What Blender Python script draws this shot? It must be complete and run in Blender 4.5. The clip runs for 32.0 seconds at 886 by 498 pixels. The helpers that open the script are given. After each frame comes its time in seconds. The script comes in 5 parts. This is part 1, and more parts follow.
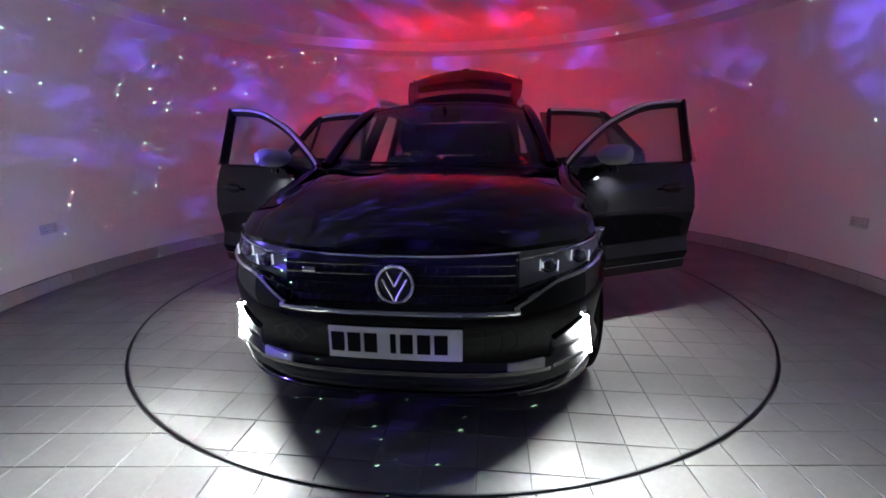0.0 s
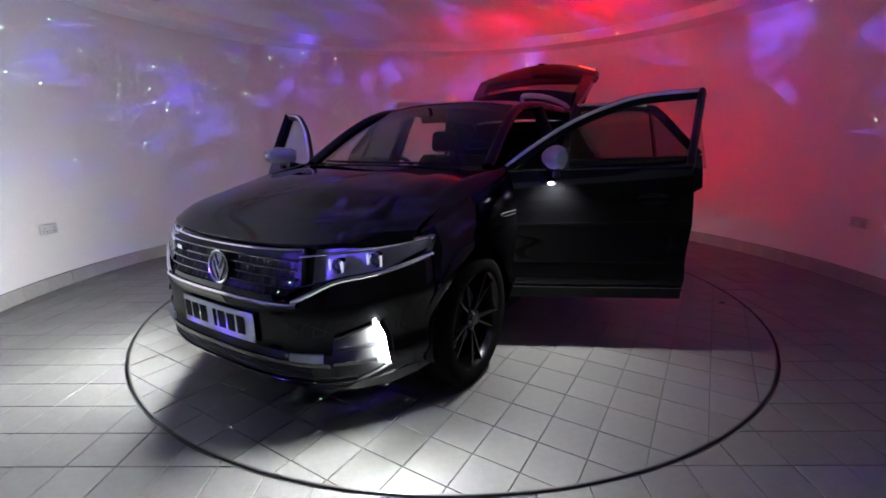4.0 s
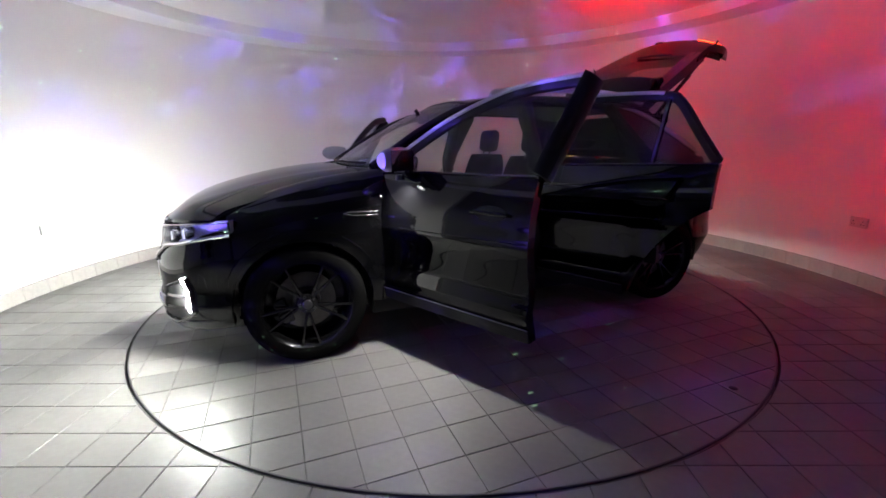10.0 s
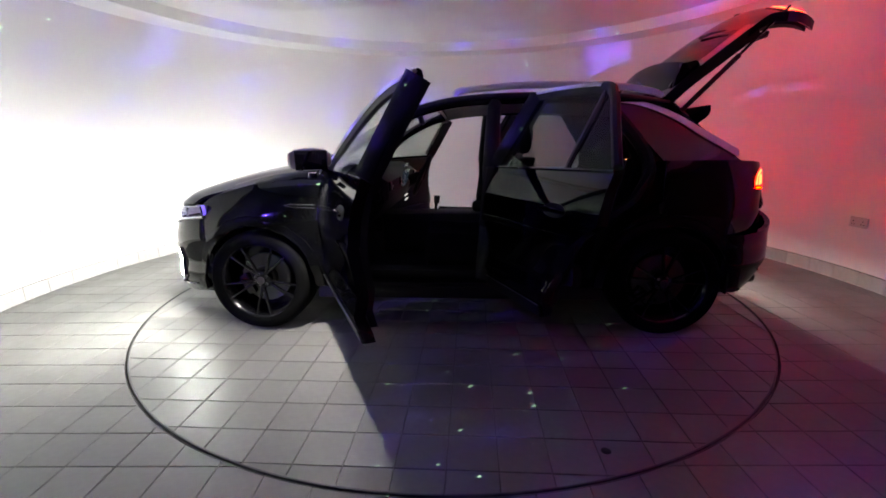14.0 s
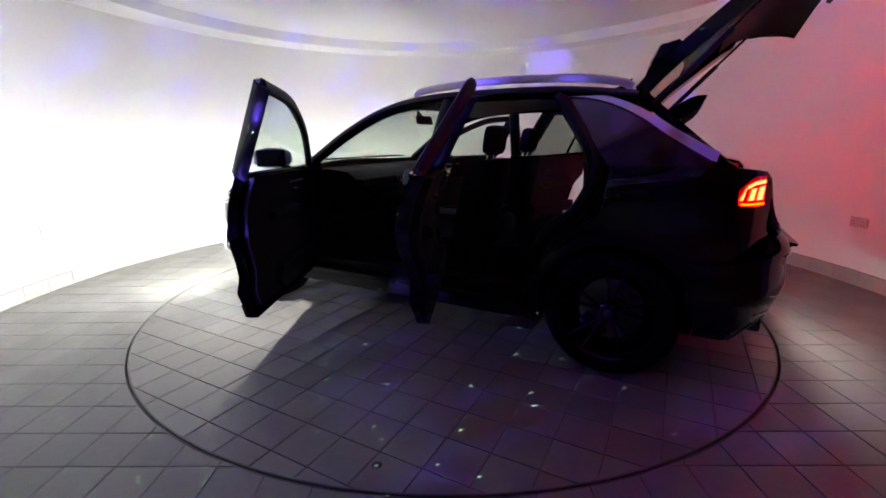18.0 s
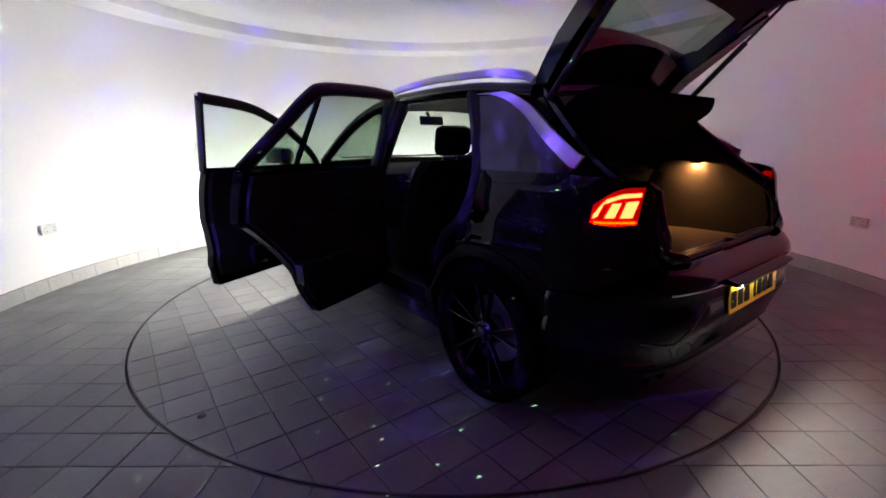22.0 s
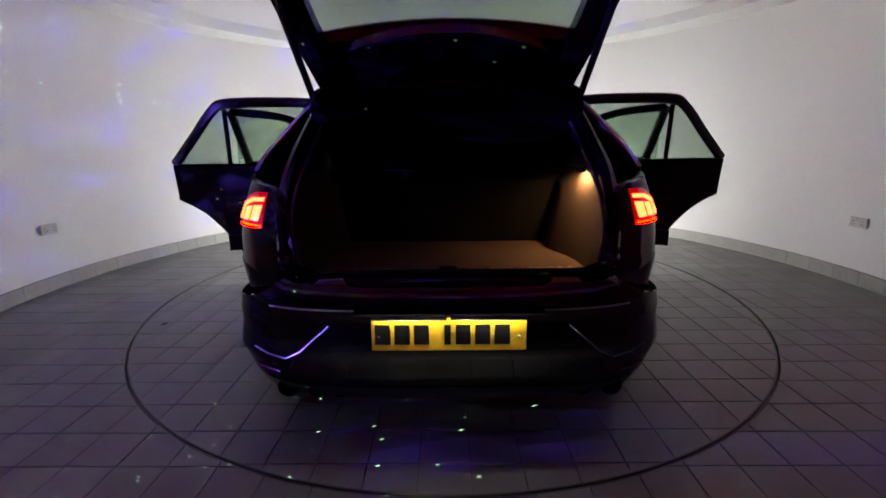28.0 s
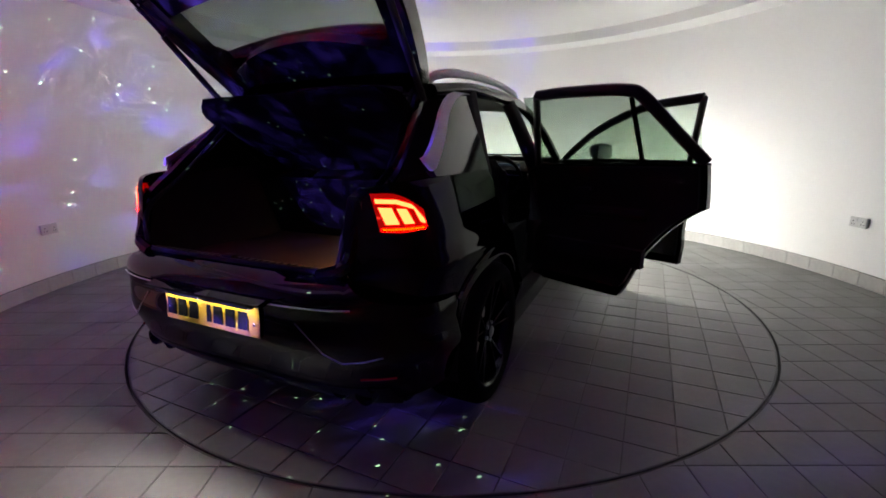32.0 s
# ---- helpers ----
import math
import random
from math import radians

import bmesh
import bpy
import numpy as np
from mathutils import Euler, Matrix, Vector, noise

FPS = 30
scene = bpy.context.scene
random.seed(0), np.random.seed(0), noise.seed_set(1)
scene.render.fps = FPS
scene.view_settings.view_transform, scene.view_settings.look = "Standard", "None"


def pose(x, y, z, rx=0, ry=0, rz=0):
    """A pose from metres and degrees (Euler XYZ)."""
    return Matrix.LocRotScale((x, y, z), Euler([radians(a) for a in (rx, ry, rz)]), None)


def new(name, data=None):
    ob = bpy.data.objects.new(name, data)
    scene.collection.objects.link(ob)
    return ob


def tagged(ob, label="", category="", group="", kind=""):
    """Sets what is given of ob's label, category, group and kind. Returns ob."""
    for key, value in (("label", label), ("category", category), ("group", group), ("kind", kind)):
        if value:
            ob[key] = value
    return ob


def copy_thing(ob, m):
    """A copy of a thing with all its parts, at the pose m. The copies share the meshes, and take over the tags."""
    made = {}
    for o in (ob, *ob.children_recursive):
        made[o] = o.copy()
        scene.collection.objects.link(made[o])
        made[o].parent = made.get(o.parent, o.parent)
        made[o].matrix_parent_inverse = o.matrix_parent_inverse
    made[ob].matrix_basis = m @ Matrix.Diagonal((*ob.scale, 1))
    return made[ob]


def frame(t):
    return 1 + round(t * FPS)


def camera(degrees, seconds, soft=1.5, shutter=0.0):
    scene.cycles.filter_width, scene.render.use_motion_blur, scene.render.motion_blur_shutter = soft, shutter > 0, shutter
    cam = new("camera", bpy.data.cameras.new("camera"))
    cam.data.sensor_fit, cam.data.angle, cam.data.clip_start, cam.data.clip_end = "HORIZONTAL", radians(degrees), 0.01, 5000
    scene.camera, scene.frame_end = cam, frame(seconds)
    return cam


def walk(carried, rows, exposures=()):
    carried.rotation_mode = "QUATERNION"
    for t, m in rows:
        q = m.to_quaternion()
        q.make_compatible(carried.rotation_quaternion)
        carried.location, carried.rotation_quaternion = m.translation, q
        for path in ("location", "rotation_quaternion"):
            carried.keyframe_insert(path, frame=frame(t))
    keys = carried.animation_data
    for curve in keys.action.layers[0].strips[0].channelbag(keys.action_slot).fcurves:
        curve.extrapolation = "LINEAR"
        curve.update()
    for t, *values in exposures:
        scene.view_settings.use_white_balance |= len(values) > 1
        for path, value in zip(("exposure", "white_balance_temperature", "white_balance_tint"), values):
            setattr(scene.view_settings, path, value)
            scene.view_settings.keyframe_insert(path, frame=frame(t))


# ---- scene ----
# The camera stands still in the entrance of a round showroom; the turntable and the car on it turn.
cam = camera(91.49, 32.0, soft=1.7)
EYE = Vector((0.0, -3.523, 1.207))
YAW, PITCH, ROLL = 0.76, -13.81, -0.67
STILL = Matrix.Translation(EYE) @ (pose(0, 0, 0, 0, 0, YAW) @ pose(0, 0, 0, 90 + PITCH) @ pose(0, 0, 0, 0, 0, ROLL)).to_3x3().to_4x4()
walk(cam, [(0.0, STILL), (32.0, STILL)], [(0.0, 0.26, 6050, 9.5), (3.0, 0.22, 6080, 9.5), (8.0, 0.34, 6350, 9), (13.0, 0.52, 6620, 8), (18.0, 0.66, 6620, 8), (24.0, 0.56, 6620, 9.5), (32.0, 0.54, 6620, 9.5)])

HEADING, RATE = 263.83, -6.2023          # heading of the bonnet at the start, degrees a second
AXIS = Vector((0.095, -0.008, 0.0))      # where the turning axis goes through the car
TABLE_R, WALL_R, SOFFIT_Z, SOFFIT_R, TOP_Z = 2.26, 3.45, 2.465, 3.08, 2.58
TAU = 2 * math.pi

# ---- light: no daylight reaches the room; lamps of the car and a star projector
world = bpy.data.worlds.new("dark_world")
world.use_nodes = True
world.node_tree.nodes["Background"].inputs[0].default_value = (0.004, 0.004, 0.006, 1)
world.node_tree.nodes["Background"].inputs[1].default_value = 0.2
scene.world = world
PROJECTOR = Vector((-2.35, -2.72, 0.85))


def lamp_point(name, at, power, color, soft=0.0):
    data = bpy.data.lights.new(name, "POINT")
    data.energy, data.color, data.shadow_soft_size = power, color, soft
    ob = new(name, data)
    ob.location = at
    return ob


lamp_point("nebula_bulb", PROJECTOR, 2500.0, (0.15, 0.085, 1.0), 0.0015)
lamp_point("laser_bulb", PROJECTOR + Vector((0.34, -0.12, 0)), 4000.0, (0.55, 1.0, 0.62))


# ---- materials
def material(name, color=(0.5, 0.5, 0.5), rough=0.5, metal=0.0, coat=0.0, emit=None, power=0.0, spec=0.5):
    m = bpy.data.materials.new(name)
    m.use_nodes = True
    b = m.node_tree.nodes["Principled BSDF"]
    b.inputs["Base Color"].default_value = (*color, 1)
    b.inputs["Roughness"].default_value = rough
    b.inputs["Metallic"].default_value = metal
    b.inputs["Coat Weight"].default_value = coat
    b.inputs["Coat Roughness"].default_value = 0.03
    b.inputs["Specular IOR Level"].default_value = spec
    if emit:
        b.inputs["Emission Color"].default_value = (*emit, 1)
        b.inputs["Emission Strength"].default_value = power
    return m


def grain(m, scale=40.0, amount=0.15, bump=0.0, rough=0.1, second=3.0, per_object=0.0, coords="Object"):
    """Two scales of noise in colour and roughness, with optional relief."""
    nt = m.node_tree
    n, l = nt.nodes, nt.links
    b = n["Principled BSDF"]
    tc = n.new("ShaderNodeTexCoord")
    small, large = n.new("ShaderNodeTexNoise"), n.new("ShaderNodeTexNoise")
    small.inputs["Scale"].default_value, large.inputs["Scale"].default_value = scale, second
    small.inputs["Detail"].default_value = large.inputs["Detail"].default_value = 4.0
    for t in (small, large):
        l.new(tc.outputs[coords], t.inputs["Vector"])
    add = n.new("ShaderNodeMath")
    add.operation = "ADD"
    l.new(small.outputs["Fac"], add.inputs[0])
    l.new(large.outputs["Fac"], add.inputs[1])
    value = n.new("ShaderNodeMapRange")
    value.inputs["From Min"].default_value, value.inputs["From Max"].default_value = 0.6, 1.4
    value.inputs["To Min"].default_value, value.inputs["To Max"].default_value = 1 - amount, 1 + amount
    l.new(add.outputs[0], value.inputs["Value"])
    out = value.outputs["Result"]
    if per_object:
        info, r = n.new("ShaderNodeObjectInfo"), n.new("ShaderNodeMapRange")
        r.inputs["To Min"].default_value, r.inputs["To Max"].default_value = 1 - per_object, 1 + per_object
        l.new(info.outputs["Random"], r.inputs["Value"])
        mul = n.new("ShaderNodeMath")
        mul.operation = "MULTIPLY"
        l.new(out, mul.inputs[0])
        l.new(r.outputs["Result"], mul.inputs[1])
        out = mul.outputs[0]
    hue = n.new("ShaderNodeVectorMath")
    hue.operation = "SCALE"
    hue.inputs[0].default_value = b.inputs["Base Color"].default_value[:3]
    l.new(out, hue.inputs["Scale"])
    l.new(hue.outputs["Vector"], b.inputs["Base Color"])
    rr = n.new("ShaderNodeMapRange")
    base = b.inputs["Roughness"].default_value
    rr.inputs["From Min"].default_value, rr.inputs["From Max"].default_value = 0.3, 0.7
    rr.inputs["To Min"].default_value, rr.inputs["To Max"].default_value = base * (1 - rough), min(1, base * (1 + rough))
    l.new(large.outputs["Fac"], rr.inputs["Value"])
    l.new(rr.outputs["Result"], b.inputs["Roughness"])
    if bump:
        bp = n.new("ShaderNodeBump")
        bp.inputs["Strength"].default_value, bp.inputs["Distance"].default_value = bump, 0.004
        l.new(add.outputs[0], bp.inputs["Height"])
        l.new(bp.outputs["Normal"], b.inputs["Normal"])
    return m


def pane(name, tint, gloss_rough=0.02):
    """Thin glass: clear with a tint, and a mirror film that grows towards grazing angles."""
    m = bpy.data.materials.new(name)
    m.use_nodes = True
    n, l = m.node_tree.nodes, m.node_tree.links
    n.clear()
    out, mix = n.new("ShaderNodeOutputMaterial"), n.new("ShaderNodeMixShader")
    clear, gloss, fres = n.new("ShaderNodeBsdfTransparent"), n.new("ShaderNodeBsdfGlossy"), n.new("ShaderNodeLayerWeight")
    clear.inputs["Color"].default_value = (*tint, 1)
    gloss.inputs["Roughness"].default_value = gloss_rough
    fres.inputs["Blend"].default_value = 0.5
    edge, lift = n.new("ShaderNodeMath"), n.new("ShaderNodeMapRange")
    edge.operation = "POWER"
    edge.inputs[1].default_value = 4.0
    lift.inputs["To Min"].default_value, lift.inputs["To Max"].default_value = 0.025, 0.6
    l.new(fres.outputs["Facing"], edge.inputs[0])
    l.new(edge.outputs[0], lift.inputs["Value"])
    l.new(lift.outputs["Result"], mix.inputs[0])
    l.new(clear.outputs[0], mix.inputs[1])
    l.new(gloss.outputs[0], mix.inputs[2])
    l.new(mix.outputs[0], out.inputs["Surface"])
    return m


def slide(name, stars):
    """A projector slide: black film with small clear holes, or with soft clear clouds."""
    m = bpy.data.materials.new(name)
    m.use_nodes = True
    n, l = m.node_tree.nodes, m.node_tree.links
    n.clear()
    out, clear = n.new("ShaderNodeOutputMaterial"), n.new("ShaderNodeBsdfTransparent")
    tc, ramp = n.new("ShaderNodeTexCoord"), n.new("ShaderNodeValToRGB")
    if stars:
        t = n.new("ShaderNodeTexVoronoi")
        t.inputs["Scale"].default_value = 260.0
        l.new(tc.outputs["Object"], t.inputs["Vector"])
        l.new(t.outputs["Distance"], ramp.inputs["Fac"])
        ramp.color_ramp.elements[0].position, ramp.color_ramp.elements[0].color = 0.055, (1, 1, 1, 1)
        ramp.color_ramp.elements[1].position, ramp.color_ramp.elements[1].color = 0.088, (0, 0, 0, 1)
    else:
        t, w = n.new("ShaderNodeTexNoise"), n.new("ShaderNodeTexNoise")
        t.inputs["Scale"].default_value, t.inputs["Detail"].default_value, t.inputs["Distortion"].default_value = 300.0, 2.0, 1.4
        w.inputs["Scale"].default_value, w.inputs["Detail"].default_value = 85.0, 1.0
        for k in (t, w):
            l.new(tc.outputs["Object"], k.inputs["Vector"])
        mul = n.new("ShaderNodeMath")
        mul.operation = "MULTIPLY"
        l.new(t.outputs["Fac"], mul.inputs[0])
        l.new(w.outputs["Fac"], mul.inputs[1])
        l.new(mul.outputs[0], ramp.inputs["Fac"])
        e = ramp.color_ramp.elements
        e[0].position, e[0].color = 0.262, (0.007, 0.007, 0.007, 1)
        e[1].position, e[1].color = 0.42, (1, 1, 1, 1)
        mid = ramp.color_ramp.elements.new(0.325)
        mid.color = (0.17, 0.15, 0.18, 1)
    # film darkens downwards, added to weaken the pattern on floor and car
    sep, cut, dim = n.new("ShaderNodeSeparateXYZ"), n.new("ShaderNodeMapRange"), n.new("ShaderNodeVectorMath")
    cut.inputs["From Min"].default_value, cut.inputs["From Max"].default_value = (-0.14, 0.01) if stars else (-0.06, 0.06)
    dim.operation = "SCALE"
    l.new(tc.outputs["Object"], sep.inputs[0])
    l.new(sep.outputs["Z"], cut.inputs["Value"])
    l.new(ramp.outputs["Color"], dim.inputs[0])
    l.new(cut.outputs["Result"], dim.inputs["Scale"])
    l.new(dim.outputs["Vector"], clear.inputs["Color"])
    l.new(clear.outputs[0], out.inputs["Surface"])
    return m


WALL = grain(material("wall_paint", (0.88, 0.875, 0.86), 0.6), 60, 0.025, 0.10, 0.1, 0.8)
# dark tone stands for the unlit hall behind the camera
ENTRY = grain(material("unlit_hall_tone", (0.17, 0.17, 0.175), 0.7), 60, 0.05, 0.10, 0.1, 0.8)
CEIL = grain(material("ceiling_paint", (0.90, 0.895, 0.885), 0.7), 50, 0.02, 0.08, 0.1, 0.7)
TILE = grain(material("floor_tile", (0.172, 0.168, 0.161), 0.50), 30, 0.10, 0.12, 0.25, 4.0, per_object=0.07)
GROUT = grain(material("grout", (0.115, 0.11, 0.104), 0.9), 80, 0.25, 0.3)
SKIRT = grain(material("skirting_tile", (0.42, 0.41, 0.39), 0.45), 40, 0.10, 0.1, 0.2, 3.0, per_object=0.05)
STEEL = grain(material("edge_steel", (0.10, 0.10, 0.105), 0.4, 0.9), 60, 0.2)
RUBBER_GAP = material("gap_rubber", (0.012, 0.012, 0.012), 0.8)
WHITE_PLASTIC = grain(material("white_plastic", (0.62, 0.62, 0.61), 0.35), 30, 0.04)
PLASTIC = grain(material("black_plastic", (0.009, 0.009, 0.0095), 0.5, spec=0.25), 120, 0.25, 0.25)


def graded(name):
    """A neutral filter added to even out the projected light, denser towards the wall that the projector stands beside.
    """
    m = bpy.data.materials.new(name)
    m.use_nodes = True
    n, l = m.node_tree.nodes, m.node_tree.links
    n.clear()
    out, clear = n.new("ShaderNodeOutputMaterial"), n.new("ShaderNodeBsdfTransparent")
    tc, dot, fade = n.new("ShaderNodeTexCoord"), n.new("ShaderNodeVectorMath"), n.new("ShaderNodeMapRange")
    dot.operation = "DOT_PRODUCT"
    dot.inputs[1].default_value = (4.8, 3.0, -2.4)
    fade.interpolation_type = "SMOOTHSTEP"
    fade.inputs["From Min"].default_value, fade.inputs["From Max"].default_value = -0.2, 1.0
    fade.inputs["To Min"].default_value, fade.inputs["To Max"].default_value = 0.14, 1.0
    l.new(tc.outputs["Object"], dot.inputs[0])
    l.new(dot.outputs["Value"], fade.inputs["Value"])
    l.new(fade.outputs["Result"], clear.inputs["Color"])
    l.new(clear.outputs[0], out.inputs["Surface"])
    return m


GRADED = graded("added_graded_filter")
STAR_SLIDE, CLOUD_SLIDE = slide("star_slide", True), slide("cloud_slide", False)


# ---- mesh helpers
def mesh_of(name, verts, faces, smooth=True, fix=True):
    me = bpy.data.meshes.new(name)
    me.from_pydata([tuple(v) for v in verts], [], faces)
    if fix:
        bm = bmesh.new()
        bm.from_mesh(me)
        bmesh.ops.recalc_face_normals(bm, faces=bm.faces)
        bm.to_mesh(me)
        bm.free()
    if smooth:
        me.shade_smooth()
        me.set_sharp_from_angle(angle=radians(38))
    return me


def part(name, geo, mat, parent=None, label="", at=None, smooth=True):
    """Links geometry (verts, faces), a mesh or a bmesh as one object under a thing."""
    if isinstance(geo, tuple):
        me = mesh_of(name, *geo, smooth=smooth)
    elif isinstance(geo, bmesh.types.BMesh):
        me = bpy.data.meshes.new(name)
        geo.to_mesh(me)
        geo.free()
    else:
        me = geo
    if mat and not me.materials:
        me.materials.append(mat)
    ob = new(name, me)
    if parent:
        ob.parent = parent
    if at is not None:
        ob.matrix_basis = at
    if label:
        ob["label"] = label
    return ob


def join(*geos):
    verts, faces = [], []
    for v, f in geos:
        k = len(verts)
        verts += list(v)
        faces += [tuple(i + k for i in q) for q in f]
    return verts, faces


def moved(geo, m):
    return [tuple(m @ Vector(v)) for v in geo[0]], geo[1]


def box(x0, x1, y0, y1, z0, z1, bevel=0.0):
    b = min(bevel, 0.49 * min(x1 - x0, y1 - y0, z1 - z0))
    if b <= 0:
        v = [(x, y, z) for z in (z0, z1) for x, y in ((x0, y0), (x1, y0), (x1, y1), (x0, y1))]
        return v, [(0, 3, 2, 1), (4, 5, 6, 7), (0, 1, 5, 4), (1, 2, 6, 5), (2, 3, 7, 6), (3, 0, 4, 7)]
    bm = bmesh.new()
    bmesh.ops.create_cube(bm, size=1)
    for v in bm.verts:
        v.co = Vector(((x0 + x1) / 2 + v.co.x * (x1 - x0), (y0 + y1) / 2 + v.co.y * (y1 - y0), (z0 + z1) / 2 + v.co.z * (z1 - z0)))
    bmesh.ops.bevel(bm, geom=bm.edges[:], offset=b, segments=2, affect="EDGES", profile=0.5)
    bm.verts.index_update()
    out = [tuple(v.co) for v in bm.verts], [tuple(v.index for v in f.verts) for f in bm.faces]
    bm.free()
    return out


def grid(points, close_u=False):
    """Faces over rows of points."""
    rows, cols = len(points), len(points[0])
    verts = [q for r in points for q in r]
    faces = []
    for i in range(rows - 1):
        for j in range(cols - (0 if close_u else 1)):
            k = (j + 1) % cols
            faces.append((i * cols + j, i * cols + k, (i + 1) * cols + k, (i + 1) * cols + j))
    return verts, faces


def shell(outer, inner):
    """A sheet with thickness: two grids of the same size and the rim between them."""
    rows, cols = len(outer), len(outer[0])
    v, f = join(grid(outer), grid(inner))
    n = rows * cols
    rim = [j for j in range(cols)] + [i * cols + cols - 1 for i in range(1, rows)] + [(rows - 1) * cols + j for j in range(cols - 2, -1, -1)] + [i * cols for i in range(rows - 2, 0, -1)]
    for a, b in zip(rim, rim[1:] + rim[:1]):
        f.append((a, b, b + n, a + n))
    return v, f


def lathe(profile, steps=32, axis="z", arc=TAU):
    """Turns (radius, height) pairs about an axis."""
    rows = []
    for r, h in profile:
        row = []
        for k in range(steps):
            a = arc * k / steps
            c, s = r * math.cos(a), r * math.sin(a)
            row.append({"z": (c, s, h), "y": (c, h, s), "x": (h, c, s)}[axis])
        rows.append(row)
    return grid(rows, True)


def tube(path, radius, sides=8, flat=1.0, cap=True):
    """A round bar along a path of points; radius may be a list."""
    pts = [Vector(q) for q in path]
    rows = []
    for i, q in enumerate(pts):
        d = (pts[min(i + 1, len(pts) - 1)] - pts[max(i - 1, 0)]).normalized()
        side = d.cross(Vector((0, 0, 1)))
        if side.length < 0.05:
            side = d.cross(Vector((1, 0, 0)))
        side.normalize()
        up = side.cross(d)
        r = radius[i] if isinstance(radius, (list, tuple)) else radius
        rows.append([q + side * (r * flat * math.cos(TAU * k / sides)) + up * (r * math.sin(TAU * k / sides)) for k in range(sides)])
    v, f = grid(rows, True)
    if cap:
        f += [tuple(range(sides)), tuple(range(len(v) - sides, len(v)))]
    return v, f


def thing(name, label, category, group="", kind="", at=None):
    ob = tagged(new(name), label, category, group, kind)
    if at is not None:
        ob.matrix_basis = at
    return ob


def spread(a, b, n):
    return [a + (b - a) * k / n for k in range(n + 1)]


def lerp(x, table):
    """Piecewise curve through (x, value) pairs in rising x, eased at the knots."""
    if x <= table[0][0]:
        return table[0][1]
    for k in range(len(table) - 1):
        (x0, y0), (x1, y1) = table[k], table[k + 1]
        if x <= x1:
            h = x1 - x0
            m0 = (y1 - table[k - 1][1]) / (x1 - table[k - 1][0]) if k else (y1 - y0) / h
            m1 = (table[k + 2][1] - y0) / (table[k + 2][0] - x0) if k + 2 < len(table) else (y1 - y0) / h
            s = (x - x0) / h
            return (2 * s**3 - 3 * s**2 + 1) * y0 + (s**3 - 2 * s**2 + s) * h * m0 + (3 * s**2 - 2 * s**3) * y1 + (s**3 - s**2) * h * m1
    return table[-1][1]


# ---- the room
GAP = radians(58)        # half of the entrance's opening, round the -y direction


def ring_wall(r0, r1, z0, z1, a0, a1, n=128):
    rows = []
    for k in range(n + 1):
        a = a0 + (a1 - a0) * k / n
        c, s = math.cos(a), math.sin(a)
        rows.append([(r0 * c, r0 * s, z0), (r1 * c, r1 * s, z0), (r1 * c, r1 * s, z1), (r0 * c, r0 * s, z1)])
    v, f = grid(rows, True)
    return v, f + [(0, 1, 2, 3), tuple(range(len(v) - 4, len(v)))]


def disc(r, z, n=128, r_in=0.0):
    if not r_in:
        return [(r * math.cos(TAU * k / n), r * math.sin(TAU * k / n), z) for k in range(n)], [tuple(range(n))]
    return grid([[(q * math.cos(TAU * k / n), q * math.sin(TAU * k / n), z) for k in range(n)] for q in (r_in, r)], True)


